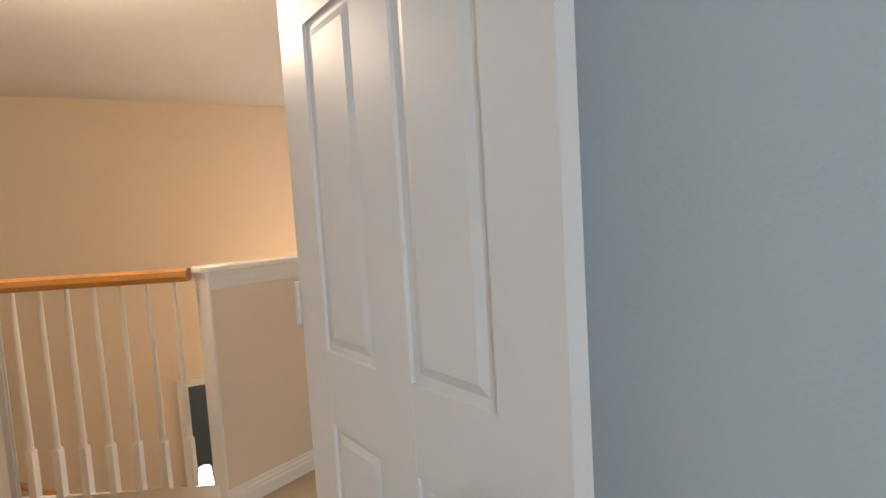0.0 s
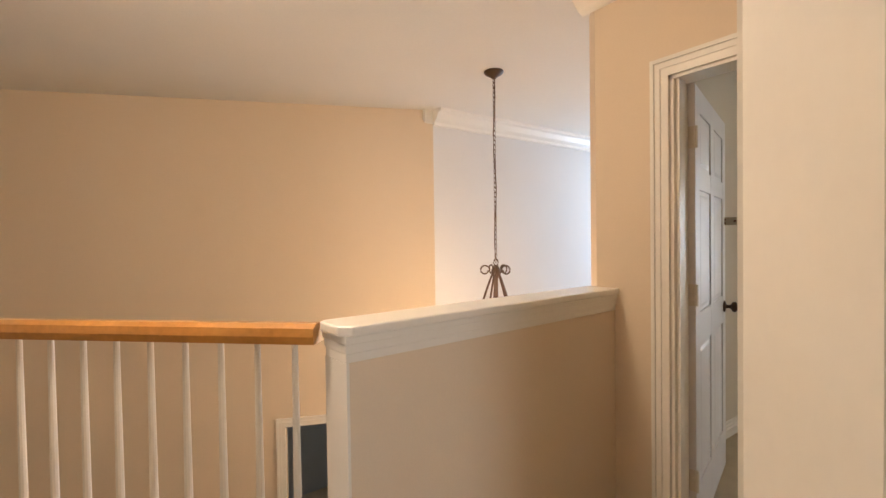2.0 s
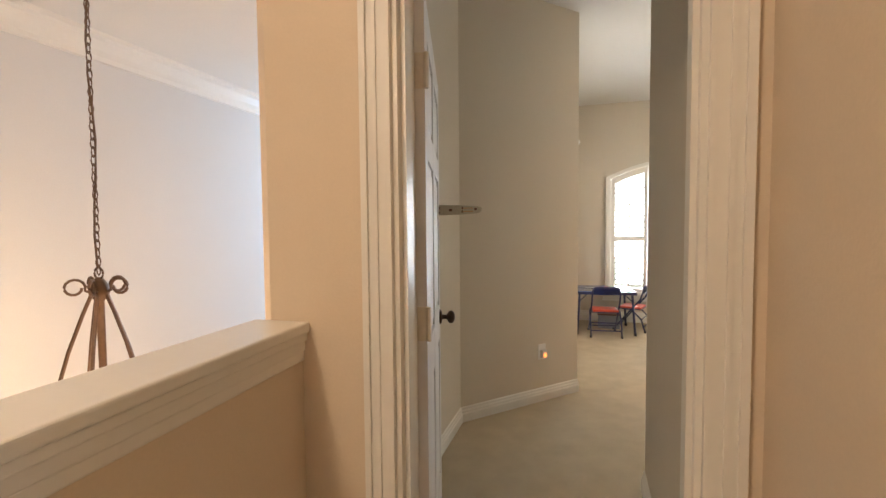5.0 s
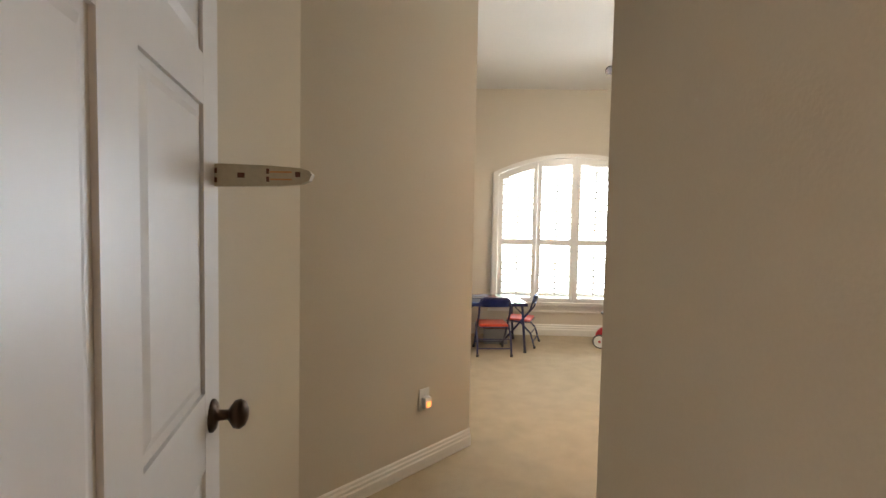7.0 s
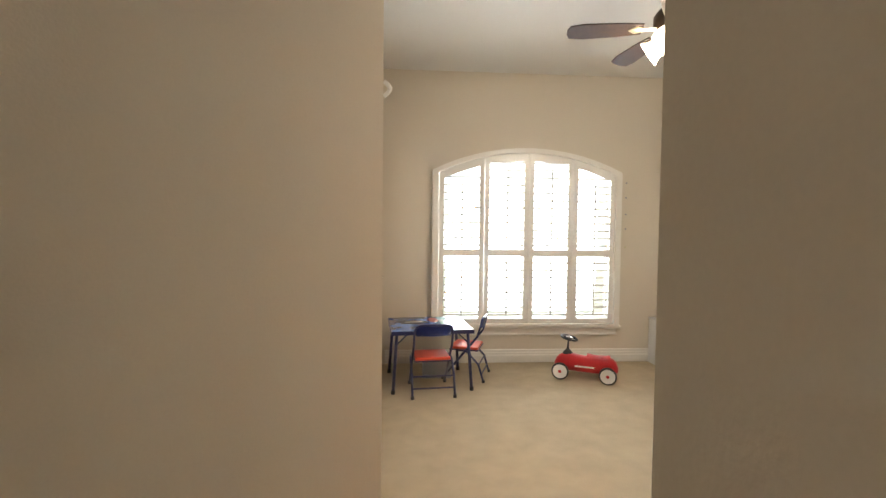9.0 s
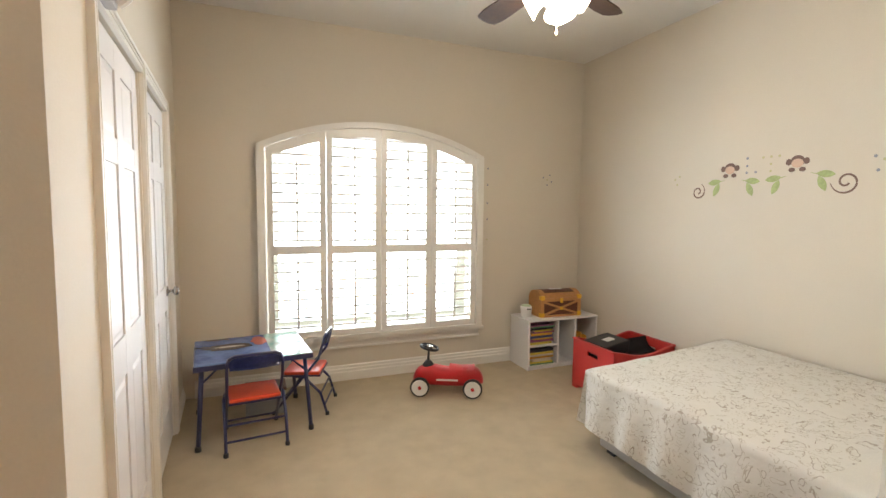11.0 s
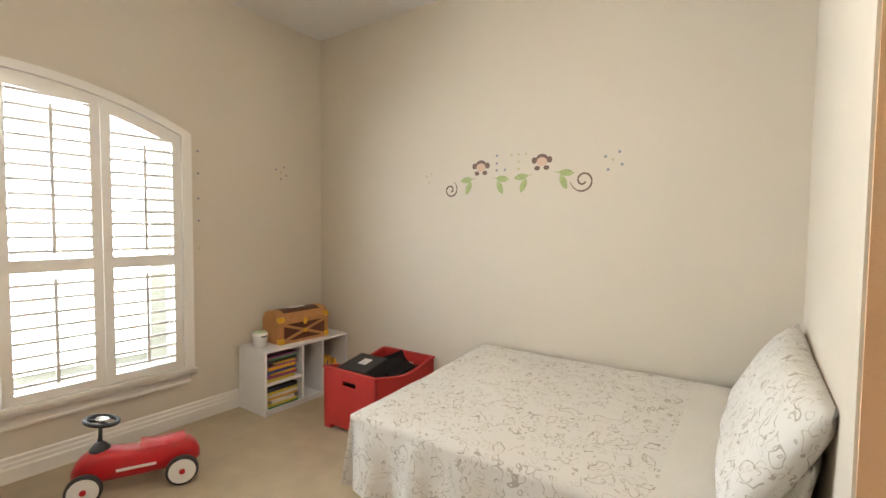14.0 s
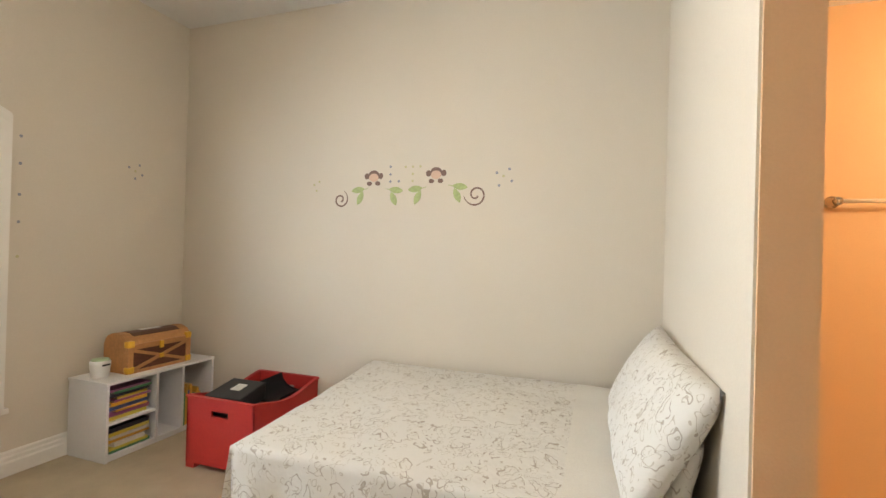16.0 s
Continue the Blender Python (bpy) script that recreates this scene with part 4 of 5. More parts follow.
def folding_chair(m, label):
    """A child's folding chair that faces +y; back legs and backrest on one bent tube."""
    c = thing("folding_chair", m, label, "chair", "chairs at the play table")
    for s in (-1, 1):
        x = s * 0.150
        bm = bmesh.new()
        tube(bm, [(x, 0.235, 0.012), (x, 0.05, 0.245), (x, -0.075, 0.40), (x, -0.105, 0.50), (x * 0.93, -0.112, 0.545)], 0.0095, 8)
        t = part("back_tube", bm, NAVY, c, smooth=True)
        part("foot_cap", lathe(bmesh.new(), [(0.014, 0), (0.014, 0.02), (0.011, 0.024)], pose(x, 0.237, 0), 10), BLACK, t)
        bm = bmesh.new()
        xi = s * 0.165
        tube(bm, [(xi, -0.135, 0.012), (xi, -0.09, 0.16), (xi, 0.02, 0.272), (xi * 0.95, 0.10, 0.276)], 0.0095, 8)
        t = part("leg", bm, NAVY, c, smooth=True)
        part("foot_cap", lathe(bmesh.new(), [(0.014, 0), (0.014, 0.02), (0.011, 0.024)], pose(xi, -0.137, 0), 10), BLACK, t)
    bm = bmesh.new()
    tube(bm, [(-0.14, -0.112, 0.545), (-0.11, -0.116, 0.562), (0.11, -0.116, 0.562), (0.14, -0.112, 0.545)], 0.0095, 8)
    part("top_tube", bm, NAVY, c, smooth=True)
    for y, z, w in ((-0.120, 0.075, 0.16), (-0.095, 0.16, 0.165), (0.19, 0.07, 0.148)):
        bm = bmesh.new()
        tube(bm, [(-w, y, z), (w, y, z)], 0.007, 8)
        part("stretcher", bm, NAVY, c)
    bm = bmesh.new()
    box(bm, -0.140, 0.140, -0.08, 0.175, 0.278, 0.302, bevel=0.010)
    seat = part("seat", bm, REDV, c, "red vinyl padded seat")
    part("pan", boxes((-0.146, 0.146, -0.086, 0.181, 0.268, 0.280), bevel=0.003), NAVY, seat)
    bm = grid_sheet(8, 4, lambda u, v: ((u - 0.5) * 0.272, -0.098 - 0.018 * math.sin(math.pi * u) - 0.012 * v, 0.475 + v * 0.080))
    bmesh.ops.solidify(bm, geom=bm.faces[:], thickness=0.010)
    part("backrest", bm, BACKREST, c, "printed blue backrest", smooth=True)
    return c


folding_chair(pose(-0.085, 3.178, 0, 0, 0, 6) @ Matrix.Scale(1.04, 4), "navy tube folding chair with a red seat pushed under the table")
folding_chair(pose(0.305, 3.60, 0, 0, 0, 72), "navy tube folding chair with a red seat at the table end")
bin2 = thing("storage_box", pose(-0.02, 3.62, 0), "small grey storage box under the play table", "box")
part("body", boxes((-0.13, 0.13, -0.09, 0.09, 0.0, 0.17), bevel=0.01), mat("grey_blue_box_plastic", (0.25, 0.27, 0.29), 0.5), bin2)
part("lid", boxes((-0.14, 0.14, -0.10, 0.10, 0.17, 0.19), bevel=0.006), mat("brown_box_lid", (0.14, 0.07, 0.05), 0.5), bin2)

# ---------------- ride-on car ----------------
car = thing("ride_on_toy_car", pose(1.335, 3.495, 0, 0, 0, 154.7), "red ride-on toy roadster with white wheels on the carpet", "toy car")


def car_body(u, v):
    """Rounded body along x, from the tail (u = 0) to the nose (u = 1); v runs round it."""
    x = -0.29 + 0.56 * u
    t = max(0.0, 1 - abs(2 * u - 1) ** 5)
    end = max(0.05, t) ** 0.45
    half = 0.082 * end * (1.0 - 0.10 * u)
    topz = 0.098 + (0.130 - 0.022 * math.sin(math.pi * min(1, max(0, (u - 0.25) / 0.5)))) * end
    botz = 0.098 - 0.035 * end
    a = math.tau * v
    cy, cz = math.cos(a), math.sin(a)
    sq = 1 / max(abs(cy) ** 3 + abs(cz) ** 3, 1e-6) ** (1 / 3)
    return (x, half * cy * sq, (topz + botz) / 2 + (topz - botz) / 2 * cz * sq)


bm = grid_sheet(30, 24, car_body)
bmesh.ops.remove_doubles(bm, verts=bm.verts[:], dist=1e-5)
bmesh.ops.holes_fill(bm, edges=bm.edges[:])
part("body", bm, REDP, car, "glossy red moulded body", smooth=True)
bm = grid_sheet(8, 6, lambda u, v: (-0.02 - 0.20 * u, (v - 0.5) * 0.13, 0.222 + 0.010 * abs(2 * u - 1) ** 2 - 0.016 * abs(2 * v - 1) ** 2.5))
part("seat_pad", bm, REDP, car, smooth=True)
for x in (0.205, -0.205):
    part("axle", tube(bmesh.new(), [(x, -0.12, 0.076), (x, 0.12, 0.076)], 0.007, 8), STEEL, car)
    for s in (-1, 1):
        mw = pose(x, s * 0.115, 0.076, 90)
        tyre = part("tyre", lathe(bmesh.new(), [(0.050, -0.018), (0.070, -0.018), (0.076, -0.010), (0.076, 0.010), (0.070, 0.018), (0.050, 0.018)], mw, 24), RUBBER, car, smooth=True)
        part("wheel_disc", lathe(bmesh.new(), [(0.063, -0.0185), (0.063, 0.0185)], mw, 24), WHITEP, tyre, "white wheel disc")
        part("hub_cap", lathe(bmesh.new(), [(0.014, -0.024), (0.014, 0.024)], mw, 14), REDP, tyre)
bm = bmesh.new()
tube(bm, [(0.155, 0, 0.20), (0.150, 0, 0.29), (0.146, 0, 0.352)], [0.016, 0.009, 0.009], 10)
part("steering_column", bm, BLACK, car, smooth=True)
part("cowl", lathe(bmesh.new(), [(0.048, 0.195), (0.045, 0.225), (0.030, 0.245), (0.012, 0.262)], pose(0.152, 0, 0), 16), BLACK, car, smooth=True)
mw = pose(0.142, 0, 0.362, 0, -12, 0)
bm = bmesh.new()
tube(bm, [mw @ Vector((0.070 * math.cos(a * math.tau / 24), 0.070 * math.sin(a * math.tau / 24), 0)) for a in range(24)], 0.011, 8, closed=True)
for a in (0, 120, 240):
    tube(bm, [mw @ Vector((0, 0, 0)), mw @ Vector((0.066 * math.cos(radians(a)), 0.066 * math.sin(radians(a)), 0))], 0.009, 6)
part("steering_wheel", bm, BLACK, car, smooth=True)
part("wheel_badge", lathe(bmesh.new(), [(0.030, 0.008), (0.028, 0.014)], mw, 16), STEEL, car)
for s in (-1, 1):
    bm = bmesh.new()
    box(bm, -0.085, 0.085, -0.0006, 0.0006, -0.008, 0.006)
    bmesh.ops.transform(bm, matrix=pose(-0.005, s * 0.0835, 0.128, 0, 0, s * 0), verts=bm.verts[:])
    part("side_stripe", bm, WHITEP, car, "white lettering strip drawn as a plain bar")

# ---------------- shelf and toys ----------------
shelf = thing("cube_shelf", pose(2.215, 3.695, 0), "low white laminate cube shelf in the corner", "shelf")
SL, SD_, SHH = 0.77, 0.325, 0.465
part("top", boxes((-0.006, SL, -0.006, SD_, SHH - 0.016, SHH), bevel=0.002), WHITEL, shelf)
part("bottom", boxes((0.016, SL - 0.016, 0.004, SD_, 0.02, 0.036)), WHITEL, shelf)
part("plinth", boxes((0.016, SL - 0.016, 0.010, 0.022, 0.0, 0.02)), WHITEL, shelf)
for x in (0.0, 0.315, 0.505, SL - 0.016):
    part("side_panel", boxes((x, x + 0.016, 0.0, SD_, 0.0 if x in (0.0, SL - 0.016) else 0.036, SHH - 0.016)), WHITEL, shelf)
part("back_panel", boxes((0.016, SL - 0.016, SD_ - 0.006, SD_, 0.036, SHH - 0.016)), WHITEL, shelf)
part("shelf_board", boxes((0.016, 0.315, 0.006, SD_ - 0.006, 0.210, 0.226)), WHITEL, shelf)
BOOKC = [(0.50, 0.05, 0.04), (0.70, 0.38, 0.05), (0.06, 0.10, 0.28), (0.08, 0.26, 0.12), (0.65, 0.60, 0.50), (0.03, 0.03, 0.04), (0.62, 0.50, 0.08), (0.28, 0.09, 0.20)]
BOOKM = [mat("book_cover_" + n, c, 0.35, vary=0.1, scale=10) for n, c in zip(("red", "orange", "navy", "green", "cream", "black", "yellow", "plum"), BOOKC)]
PAGES = mat("paper_pages", (0.62, 0.58, 0.48), 0.9, vary=0.1, grain=300)


def book(m, l, d, t, material, label):
    b = thing("book", m, label, "book", "books on the shelf")
    part("pages", boxes((0.004, l - 0.004, 0.003, d - 0.006, 0.002, t - 0.002)), PAGES, b)
    part("cover", boxes((0, l, 0, d, 0, 0.002), (0, l, 0, d, t - 0.002, t), (0, l, d - 0.003, d, 0.002, t - 0.002)), material, b)
    part("spine", boxes((0, l, -0.002, 0.0, 0, t)), material, b)


for base, top in ((0.227, 0.40), (0.0365, 0.165)):
    z = base
    while z < top:
        t = random.uniform(0.008, 0.026)
        l = random.uniform(0.19, 0.27)
        k = random.randrange(8)
        book(pose(2.215 + 0.022 + random.uniform(0, 0.26 - l + 0.015), 3.695 + random.uniform(0.012, 0.035), z, 0, 0, random.uniform(-2, 2)), l, 0.20, t, BOOKM[k], "%s children's book lying in a stack" % ("red", "orange", "navy", "green", "cream", "black", "yellow", "plum")[k])
        z += t + 0.0008
x = 2.215 + 0.525
for i in range(8):
    t = random.uniform(0.008, 0.022)
    k = random.randrange(8)
    h = random.uniform(0.2, 0.29)
    book(pose(x + t, 3.707, 0.037, 0, -90, 0), h, 0.19, t, BOOKM[k], "%s children's book standing upright" % ("red", "orange", "navy", "green", "cream", "black", "yellow", "plum")[k])
    x += t + 0.001

CW, CD, CH = 0.44, 0.225, 0.165
chest = thing("treasure_chest", pose(2.385, 3.765, SHH + 0.0005, 0, 0, -2), "brown toy treasure chest with tan straps and gold corners", "toy chest")
part("body", boxes((0.004, CW - 0.004, 0.004, CD - 0.004, 0.0, CH)), CHESTB, chest)
bm = bmesh.new()
prof = [(0.004, CH + 0.002)] + [(CD / 2 - (CD / 2 - 0.006) * math.cos(a * math.pi / 8), CH + 0.012 + 0.068 * math.sin(a * math.pi / 8)) for a in range(9)] + [(CD - 0.004, CH + 0.002)]
prism(bm, prof, 0.004, CW - 0.004, 'x')
lid = part("lid", bm, CHESTT, chest, "tan domed lid")
top_arc = prof[3:9]
bm = bmesh.new()
prism(bm, [(p, q + 0.003) for p, q in top_arc] + [(p, q - 0.01) for p, q in reversed(top_arc)], 0.06, CW - 0.06, 'x')
part("lid_panel", bm, CHESTB, lid, "dark brown inset panel of the lid")
bm = bmesh.new()
for z0, z1 in ((0.0, 0.019), (CH - 0.018, CH + 0.016)):
    box(bm, 0, CW, -0.002, CD, z0, z1)
for x0 in (0.0, CW - 0.034):
    box(bm, x0, x0 + 0.034, -0.0025, CD + 0.0005, 0.019, CH - 0.018)
part("strap_band", bm, CHESTT, chest, "tan strap bands")
for x0, x1 in ((0.028, CW - 0.028),):
    for s in (0, 1):
        bm = bmesh.new()
        a, b = (x0, 0.02) if not s else (x0, CH - 0.02), (x1, CH - 0.02) if not s else (x1, 0.02)
        d = Vector((b[0] - a[0], b[1] - a[1])).normalized() * 0.010
        prism(bm, [(a[0] - d.y, a[1] + d.x), (a[0] + d.y, a[1] - d.x), (b[0] + d.y, b[1] - d.x), (b[0] - d.y, b[1] + d.x)], -0.003 - 0.001 * s, 0.005, 'y')
        part("cross_strap", bm, CHESTT, chest)
for s in (0, 1):
    bm = bmesh.new()
    a, b = ((0.02, 0.02), (CD - 0.02, CH - 0.02)) if not s else ((0.02, CH - 0.02), (CD - 0.02, 0.02))
    prism(bm, [(a[0] - 0.008, a[1]), (a[0] + 0.008, a[1]), (b[0] + 0.008, b[1]), (b[0] - 0.008, b[1])], -0.0005 - 0.001 * s, 0.006, 'x')
    part("cross_strap", bm, CHESTT, chest)
for x0 in (0.0, CW - 0.045):
    part("lid_band", prism(bmesh.new(), [(p, q + 0.003) for p, q in prof], x0, x0 + 0.045, 'x'), CHESTT, lid)
part("lid_emblem", boxes((CW * 0.34, CW * 0.66, CD * 0.42, CD * 0.60, CH + 0.0825, CH + 0.0845), bevel=0.0008), WHITEP, lid, "pale emblem drawn as a plain bar")
for x0 in (-0.005, CW - 0.041):
    for z0 in (-0.0, CH - 0.004):
        part("corner", boxes((x0, x0 + 0.046, -0.009, 0.036, z0, z0 + 0.044), bevel=0.012), GOLD, chest)
part("latch", boxes((CW / 2 - 0.014, CW / 2 + 0.014, -0.010, 0.0, CH - 0.035, CH + 0.012), bevel=0.004), GOLD, chest)
part("strap_boss", boxes((CW / 2 - 0.015, CW / 2 + 0.015, -0.009, -0.0035, 0.066, 0.096), bevel=0.003), GOLD, chest)

cup = thing("white_cup", pose(2.285, 3.86, SHH + 0.0005) @ Matrix.Scale(1.3, 4), "small white plastic pot with a slot, on the shelf", "pot")
part("pot", lathe(bmesh.new(), [(0.030, 0), (0.036, 0.006), (0.041, 0.06), (0.042, 0.074), (0.037, 0.080)]), WHITEP, cup, smooth=True)
part("slot", boxes((-0.016, 0.016, -0.0425, -0.036, 0.058, 0.066)), BLACK, cup)
part("lid", lathe(bmesh.new(), [(0.037, 0.080), (0.034, 0.086), (0.010, 0.089)]), mat("pale_green_lid", (0.42, 0.52, 0.32), 0.5), cup, smooth=True)

# red bin
RB = thing("storage_bin", pose(2.38, 2.79, 0, 0, 0, 1), "red plastic toy bin with handle slots, full of dark toys", "storage bin")
RL, RW, RH, RT = 0.61, 0.47, 0.405, 0.014


def bin_side(L, dip, slot):
    pts = [(0, 0.03), (0.06, 0.03), (0.06, 0.0), (0.0, 0.0)]
    bm = bmesh.new()
    n = 16
    for i in range(n):
        a, b = L * i / n, L * (i + 1) / n
        za, zb = [RH - dip * math.sin(math.pi * q / L) ** 1.5 for q in (a, b)]
        m_ = (a + b) / 2
        if slot and abs(m_ - L / 2) < 0.062:
            prism(bm, [(a, 0.03), (b, 0.03), (b, RH - 0.095), (a, RH - 0.095)], 0, RT, 'y')
            prism(bm, [(a, RH - 0.062), (b, RH - 0.062), (b, zb), (a, za)], 0, RT, 'y')
        else:
            prism(bm, [(a, 0.03), (b, 0.03), (b, zb), (a, za)], 0, RT, 'y')
        prism(bm, [(a, za), (b, zb), (b, zb + 0.010), (a, za + 0.010)], -0.010, RT + 0.002, 'y')
    bmesh.ops.remove_doubles(bm, verts=bm.verts[:], dist=1e-5)
    return bm


s1 = part("side", bin_side(RL, 0.05, False), REDB, RB)
s2 = part("side", bin_side(RL, 0.05, False), REDB, RB)
s2.matrix_local = pose(RL, RW, 0, 0, 0, 180)
s3 = part("side", bin_side(RW, 0.0, True), REDB, RB, "end with a handle slot")
s3.matrix_local = pose(0, RW, 0, 0, 0, -90)
s4 = part("side", bin_side(RW, 0.0, True), REDB, RB)
s4.matrix_local = pose(RL, 0, 0, 0, 0, 90)
part("bottom", boxes((0.005, RL - 0.005, 0.005, RW - 0.005, 0.03, 0.045)), REDB, RB)
for x in (0.0, RL - 0.06):
    for y in (0.0, RW - 0.06):
        part("foot", boxes((x, x + 0.06, y, y + 0.06, 0.0, 0.03), bevel=0.004), REDB, RB)
part("contents", boxes((0.03, RL - 0.03, 0.03, RW - 0.03, 0.05, 0.27), bevel=0.01), BLACKF, RB)
tb2 = thing("black_toy_box", pose(2.44, 2.95, 0.300, 4, -4, 12), "black box with a white mark, lying in the red bin", "box")
part("body", boxes((0.0, 0.30, 0.0, 0.22, 0.0, 0.105), bevel=0.008), BLACK, tb2)
part("mark", boxes((0.12, 0.22, 0.075, 0.135, 0.1052, 0.1062)), WHITEP, tb2, "white mark drawn as a plain bar")
tray = thing("black_toy_tray", pose(2.68, 2.86, 0.295, 8, 6, -4), "black plastic tray lying in the red bin", "tray")
bm = grid_sheet(10, 8, lambda u, v: (u * 0.26, v * 0.26, 0.07 * abs(2 * v - 1) ** 3 + 0.05 * u))
bmesh.ops.solidify(bm, geom=bm.faces[:], thickness=0.008)
part("tray", bm, BLACK, tray, smooth=True)

# ---------------- ceiling fan ----------------
fan = thing("ceiling_fan", pose(1.22, 1.98, 2.929), "ceiling fan with dark walnut blades and lit glass shades", "ceiling fan")
part("canopy", lathe(bmesh.new(), [(0.07, 0.0), (0.07, -0.03), (0.045, -0.06), (0.015, -0.07)]), BRONZE, fan, smooth=True)
part("downrod", tube(bmesh.new(), [(0, 0, -0.05), (0, 0, -0.32)], 0.011, 10), BRONZE, fan)
part("motor", lathe(bmesh.new(), [(0.03, -0.31), (0.09, -0.33), (0.11, -0.36), (0.11, -0.42), (0.085, -0.445), (0.05, -0.46), (0.05, -0.485)]), BRONZE, fan, smooth=True)
bm = bmesh.new()
out_ = [(0.17, -0.045), (0.30, -0.060), (0.50, -0.068), (0.575, -0.055), (0.59, -0.02), (0.59, 0.02), (0.575, 0.055), (0.50, 0.068), (0.30, 0.060), (0.17, 0.045)]
prism(bm, out_, -0.004, 0.004, 'z')
blade = mesh_of("blade", bm, WALNUT)
bm = bmesh.new()
prism(bm, [(0.08, -0.018), (0.16, -0.012), (0.21, -0.035), (0.25, 0.0), (0.21, 0.035), (0.16, 0.012), (0.08, 0.018)], -0.0085, -0.0045, 'z')
iron = mesh_of("blade_iron", bm, BRASS)
for i in range(5):
    b = part("blade", blade, None, fan)
    b.matrix_local = pose(0, 0, -0.425, 0, 0, 24 + 72 * i) @ pose(0, 0, 0, 11)
    part("blade_iron", iron, None, b)
part("light_hub", lathe(bmesh.new(), [(0.05, -0.485), (0.06, -0.50), (0.05, -0.53), (0.02, -0.545)]), BRASS, fan, smooth=True)
shade_prof = [(0.020, 0.0), (0.030, 0.012), (0.044, 0.04), (0.056, 0.075), (0.072, 0.098), (0.078, 0.104)]
shadem = bmesh.new()
rings = [[shadem.verts.new((r * (1 + (0.05 * math.cos(k * math.tau / 24 * 6) if z > 0.08 else 0)) * math.cos(k * math.tau / 24), r * math.sin(k * math.tau / 24), z)) for k in range(24)] for r, z in shade_prof]
for A, B in zip(rings, rings[1:]):
    for k in range(24):
        shadem.faces.new((A[k], A[(k + 1) % 24], B[(k + 1) % 24], B[k]))
shadem = mesh_of("glass_shade", shadem, FRIT, True)
for i in range(4):
    s = part("glass_shade", shadem, None, fan, "lit frosted bell glass shade")
    s.matrix_local = pose(0, 0, 0, 0, 0, 45 + 90 * i) @ pose(0.045, 0, -0.495, 0, 118, 0)
bm = bmesh.new()
tube(bm, [(0.03, 0.03, -0.54), (0.03, 0.03, -0.66)], 0.0018, 5)
lathe(bm, [(0.003, -0.685), (0.007, -0.675), (0.004, -0.66)], pose(0.03, 0.03, 0), 8)
part("pull_chain", bm, BRASS, fan)

# ---------------- wall stickers ----------------
LEAF = mat("pale_green_sticker_vinyl", (0.36, 0.42, 0.17), 0.55, vary=0.2, scale=30)
CURL = mat("brown_sticker_vinyl", (0.17, 0.10, 0.075), 0.55)
TANV = mat("tan_sticker_vinyl", (0.62, 0.42, 0.30), 0.55)
GREYD = mat("grey_blue_sticker_dot", (0.25, 0.255, 0.30), 0.55)
YELD = mat("straw_sticker_dot", (0.50, 0.46, 0.26), 0.55)
SX = 2.9985


def decal(name, label, cy, cz):
    return thing(name, Matrix.Translation((SX, cy, cz)) @ Matrix.Rotation(radians(-90), 4, 'Z'), label, "wall sticker", "stickers on the bedroom wall")


def flat(pts, d, material, parent, name="shape"):
    bm = bmesh.new()
    prism(bm, pts, -0.0006 - 3 * d, -0.0002, 'y')
    return part(name, bm, material, parent)


def oval(cx, cz, rx, rz, n=18, tilt=0.0):
    c, s = math.cos(tilt), math.sin(tilt)
    return [(cx + rx * math.cos(a * math.tau / n) * c - rz * math.sin(a * math.tau / n) * s, cz + rx * math.cos(a * math.tau / n) * s + rz * math.sin(a * math.tau / n) * c) for a in range(n)]


def spiral(cy, cz, flip, start, size):
    d = decal("spiral_sticker", "brown open spiral vine sticker on the wall", cy, cz)
    pts, rs = [], []
    for i in range(36):
        k = i / 35
        a = radians(start + 505 * k)
        r = size * (1 - 0.80 * k ** 0.8)
        pts.append((flip * r * math.cos(a), -0.001, r * math.sin(a)))
        rs.append(0.0062 * min(1, 0.35 + 4 * k) * (1.15 if i > 33 else 1))
    bm = bmesh.new()
    tube(bm, pts, rs, 6)
    bmesh.ops.scale(bm, vec=(1, 0.15, 1), verts=bm.verts[:])
    part("vine", bm, CURL, d)


spiral(2.672, 1.607, -1, 115, 0.062)
spiral(1.742, 1.628, 1, 185, 0.076)
for y, z, sgn in ((2.52, 1.655, 1), (2.29, 1.650, -1), (2.115, 1.655, 1), (1.865, 1.665, -1)):
    d = decal("leaf_sticker", "pale green leaf pair sticker on the wall", y, z)
    def leaf(cx, cz, l, w, t):
        pts = [(l * (i / 8 - 0.5), w * math.sin(math.pi * i / 8) ** 0.8) for i in range(9)] + [(l * (0.5 - i / 8), -w * math.sin(math.pi * i / 8) ** 0.8) for i in range(1, 8)]
        c, s = math.cos(t), math.sin(t)
        return [(cx + p * c - q * s, cz + p * s + q * c) for p, q in pts]
    flat(leaf(-0.022 * sgn, 0.014, 0.100, 0.021, 0.12 * sgn), 0.0, LEAF, d, "leaf")
    flat(leaf(-0.005 * sgn, -0.040, 0.098, 0.021, 1.15 * sgn), 0.0003, LEAF, d, "leaf")
    flat([(0.012 * sgn, 0.012), (0.055 * sgn, 0.024), (0.055 * sgn, 0.027), (0.012 * sgn, 0.018)], 0.0, LEAF, d, "stem")
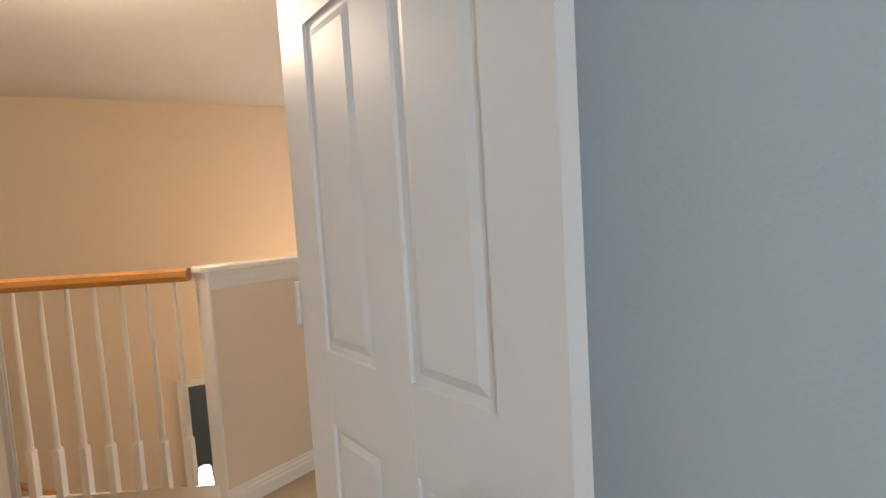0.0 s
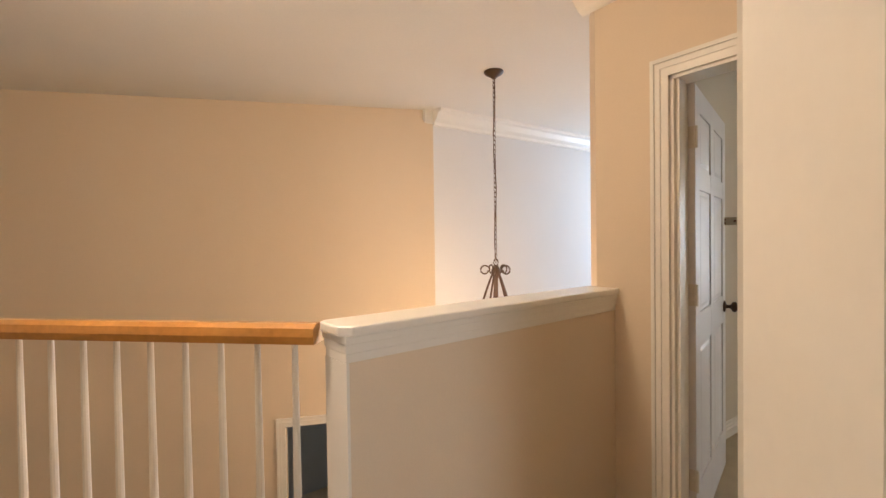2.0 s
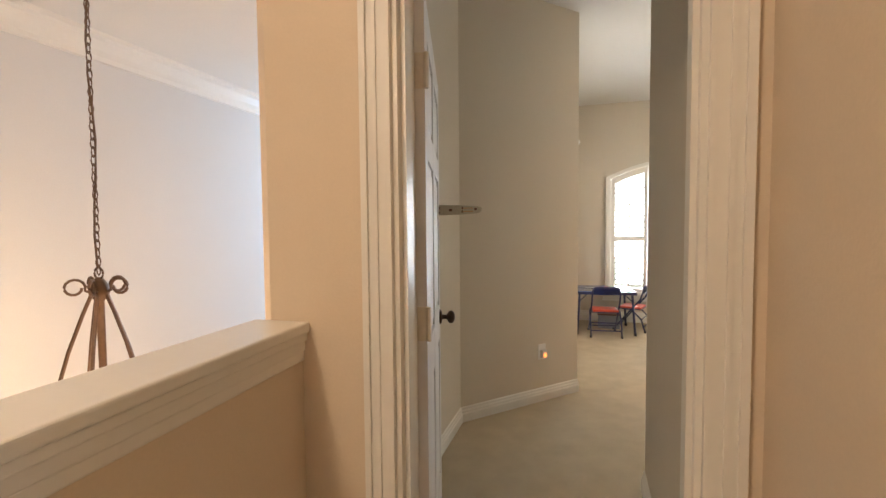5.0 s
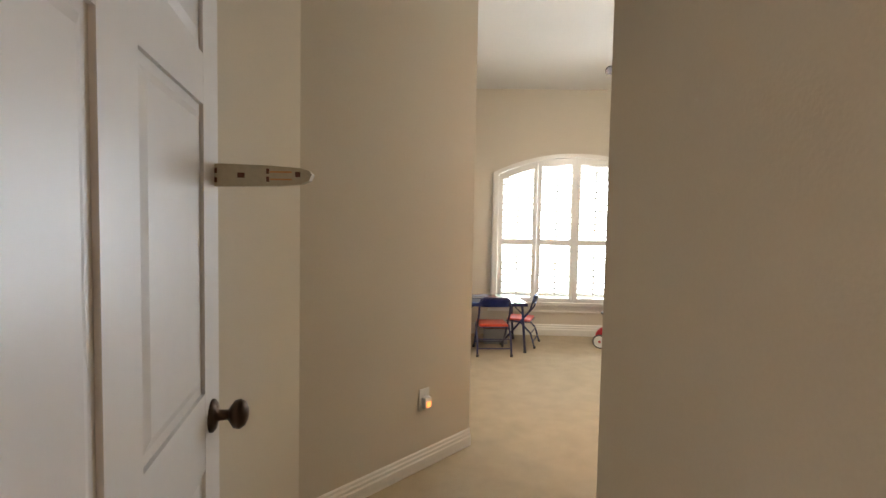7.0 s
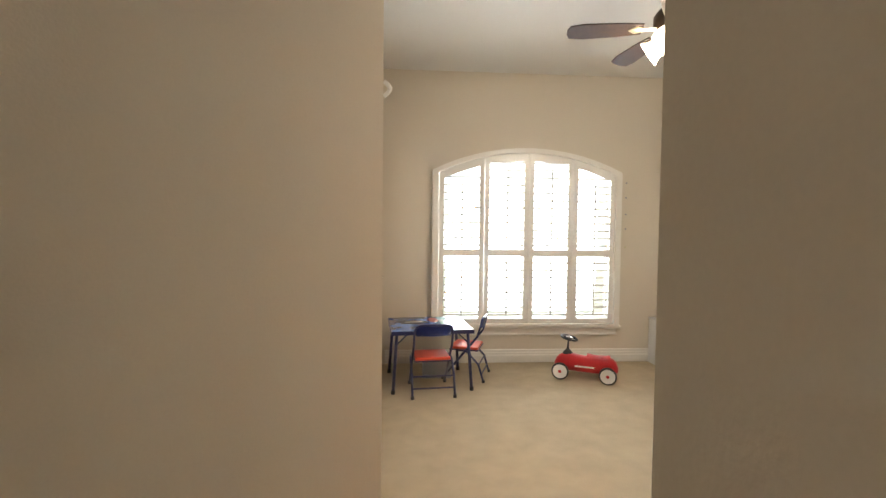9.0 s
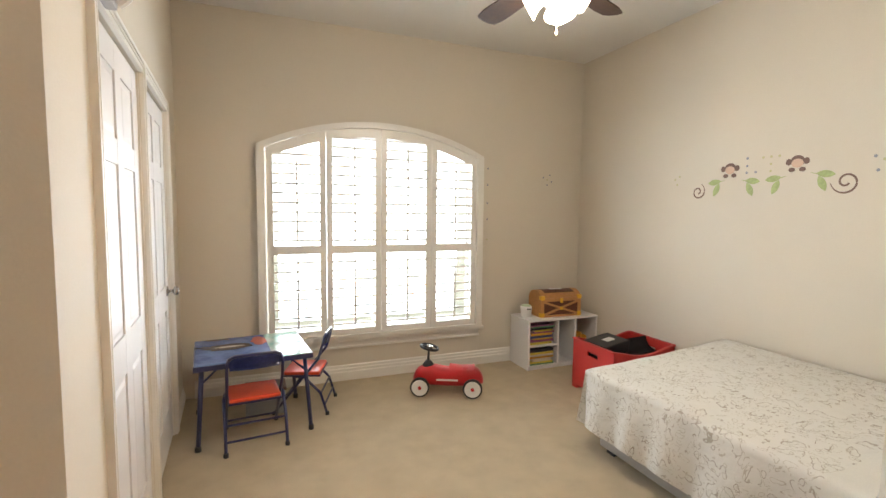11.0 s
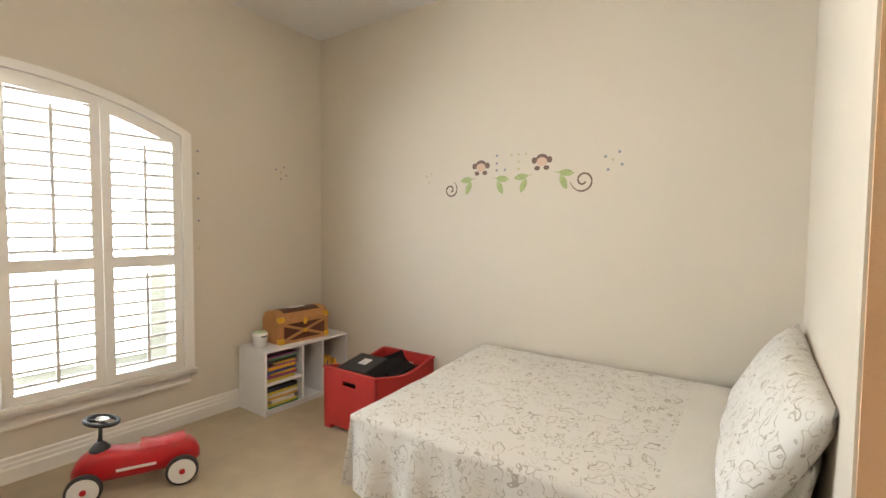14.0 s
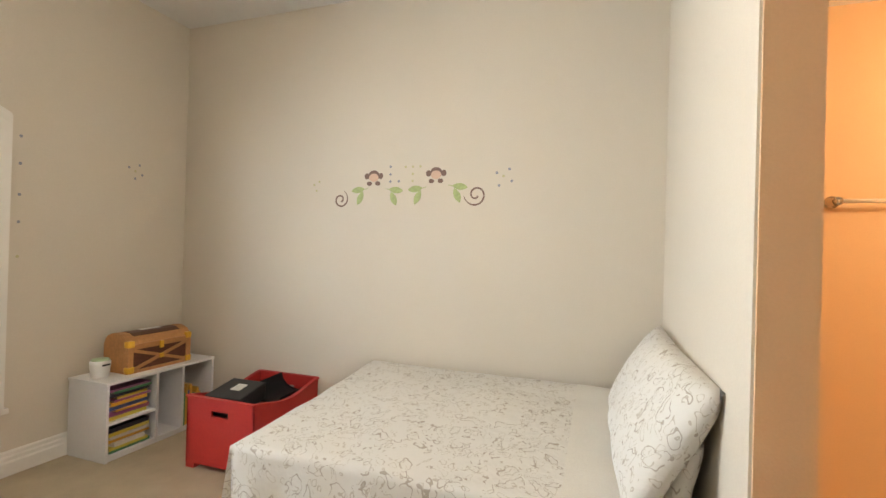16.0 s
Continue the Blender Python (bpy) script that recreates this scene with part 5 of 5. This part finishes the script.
for y, z in ((2.429, 1.745), (1.999, 1.752)):
    d = decal("round_sticker", "round brown and tan sticker sitting over the leaves", y, z)
    flat(oval(0, 0.014, 0.041, 0.036), 0.0, CURL, d)
    flat(oval(-0.050, 0.012, 0.017, 0.020), 0.0002, CURL, d)
    flat(oval(0.050, 0.012, 0.017, 0.020), 0.0002, CURL, d)
    flat(oval(0, 0.002, 0.034, 0.027), 0.0006, TANV, d)
    flat(oval(-0.030, -0.036, 0.018, 0.014), 0.0008, CURL, d)
    flat(oval(0.030, -0.036, 0.018, 0.014), 0.0008, CURL, d)


def dots(name, pts, cy, cz, m=None):
    d = decal(name, "cluster of small dot stickers on the wall", cy, cz) if m is None else thing(name, m, "cluster of small dot stickers on the wall", "wall sticker", "stickers on the bedroom wall")
    for u, v, k in pts:
        flat(oval(u, v, 0.0085, 0.0085, 12), 0.0, YELD if k else GREYD, d, "dot")


dots("dot_stickers", [(-0.045, 0.02, 0), (0.03, 0.04, 0), (-0.005, 0.0, 1), (0.045, -0.03, 0), (-0.03, -0.055, 0)], 1.572, 1.735)
dots("dot_stickers", [(0.0, 0.05, 0), (0.0, 0.0, 0), (0.0, -0.045, 0), (0.06, -0.045, 0)], 2.31, 1.765)
dots("dot_stickers", [(-0.05, 0.045, 1), (0.0, 0.045, 1), (0.05, 0.045, 1), (0.0, 0.0, 1), (0.0, -0.045, 1)], 2.155, 1.765)
dots("dot_stickers", [(-0.02, 0.01, 1), (0.02, 0.03, 1), (0.0, -0.03, 1)], 2.86, 1.70)
NM = Matrix.Translation((2.60, 4.0385, 1.77))
dots("dot_stickers", [(-0.045, 0.02, 0), (0.03, 0.045, 0), (0.0, 0.0, 1), (0.05, -0.02, 0), (0.0, -0.05, 0)], 0, 0, NM)
dots("dot_stickers", [(0.0, 0.30, 0), (0.0, 0.15, 0), (0.0, -0.02, 0), (0.0, -0.17, 0), (-0.06, 0.22, 1), (-0.06, 0.06, 1), (-0.06, -0.10, 1), (0.0, -0.36, 1)], 0, 0, Matrix.Translation((1.947, 4.0385, 1.55)))

# bathroom towel bar and the blue towel at the opening
bar = thing("towel_bar", pose(2.999, 0.0, 1.565), "white towel bar on the peach bathroom wall", "towel bar")
part("bar", tube(bmesh.new(), [(-0.06, 0.0, 0.0), (-0.06, -0.60, 0.0)], 0.010, 10), WHITEP, bar, smooth=True)
for y in (0.0, -0.60):
    part("post", lathe(bmesh.new(), [(0.030, 0.0), (0.030, 0.008), (0.018, 0.016), (0.016, 0.062), (0.020, 0.072)], pose(0, y, 0, 0, -90, 0), 14), STEEL, bar, smooth=True)
tow = thing("bath_towel", pose(0.30, 0.125, 0, 0, 0, 43.8) @ pose(0, 0.03, 0, 0, 0, 90), "pale blue towel hanging on a hook on the corner wall", "towel")
bm = grid_sheet(14, 20, lambda u, v: (0.02 * math.sin(u * 19) * v, -0.20 * u * (0.35 + 0.65 * v), 1.10 - 0.75 * v))
bmesh.ops.solidify(bm, geom=bm.faces[:], thickness=0.012)
part("cloth", bm, mat("pale_blue_terry", (0.22, 0.38, 0.60), 0.95, vary=0.2, scale=12, grain=260, bump=0.6), tow, smooth=True)
part("hook", tube(bmesh.new(), [(-0.06, -0.03, 1.12), (0.02, -0.03, 1.12), (0.02, -0.03, 1.14)], 0.007, 8), WHITEP, tow)
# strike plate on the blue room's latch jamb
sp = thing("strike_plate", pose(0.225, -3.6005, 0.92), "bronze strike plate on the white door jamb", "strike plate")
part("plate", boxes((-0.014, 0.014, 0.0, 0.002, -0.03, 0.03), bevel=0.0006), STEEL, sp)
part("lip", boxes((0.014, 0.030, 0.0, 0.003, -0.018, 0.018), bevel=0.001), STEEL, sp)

# flush lamp added on the landing ceiling, out of view, to house the fill light
fl = thing("added_ceiling_light", pose(-1.10, -3.45, 2.42), "added flush ceiling light with a glowing bowl, out of view", "ceiling light")
part("base", lathe(bmesh.new(), [(0.15, 0.0), (0.15, -0.015), (0.13, -0.02)]), BRONZE, fl, smooth=True)
part("bowl", lathe(bmesh.new(), [(0.128, -0.021), (0.12, -0.05), (0.08, -0.075), (0.02, -0.085)]), FRIT, fl, smooth=True)
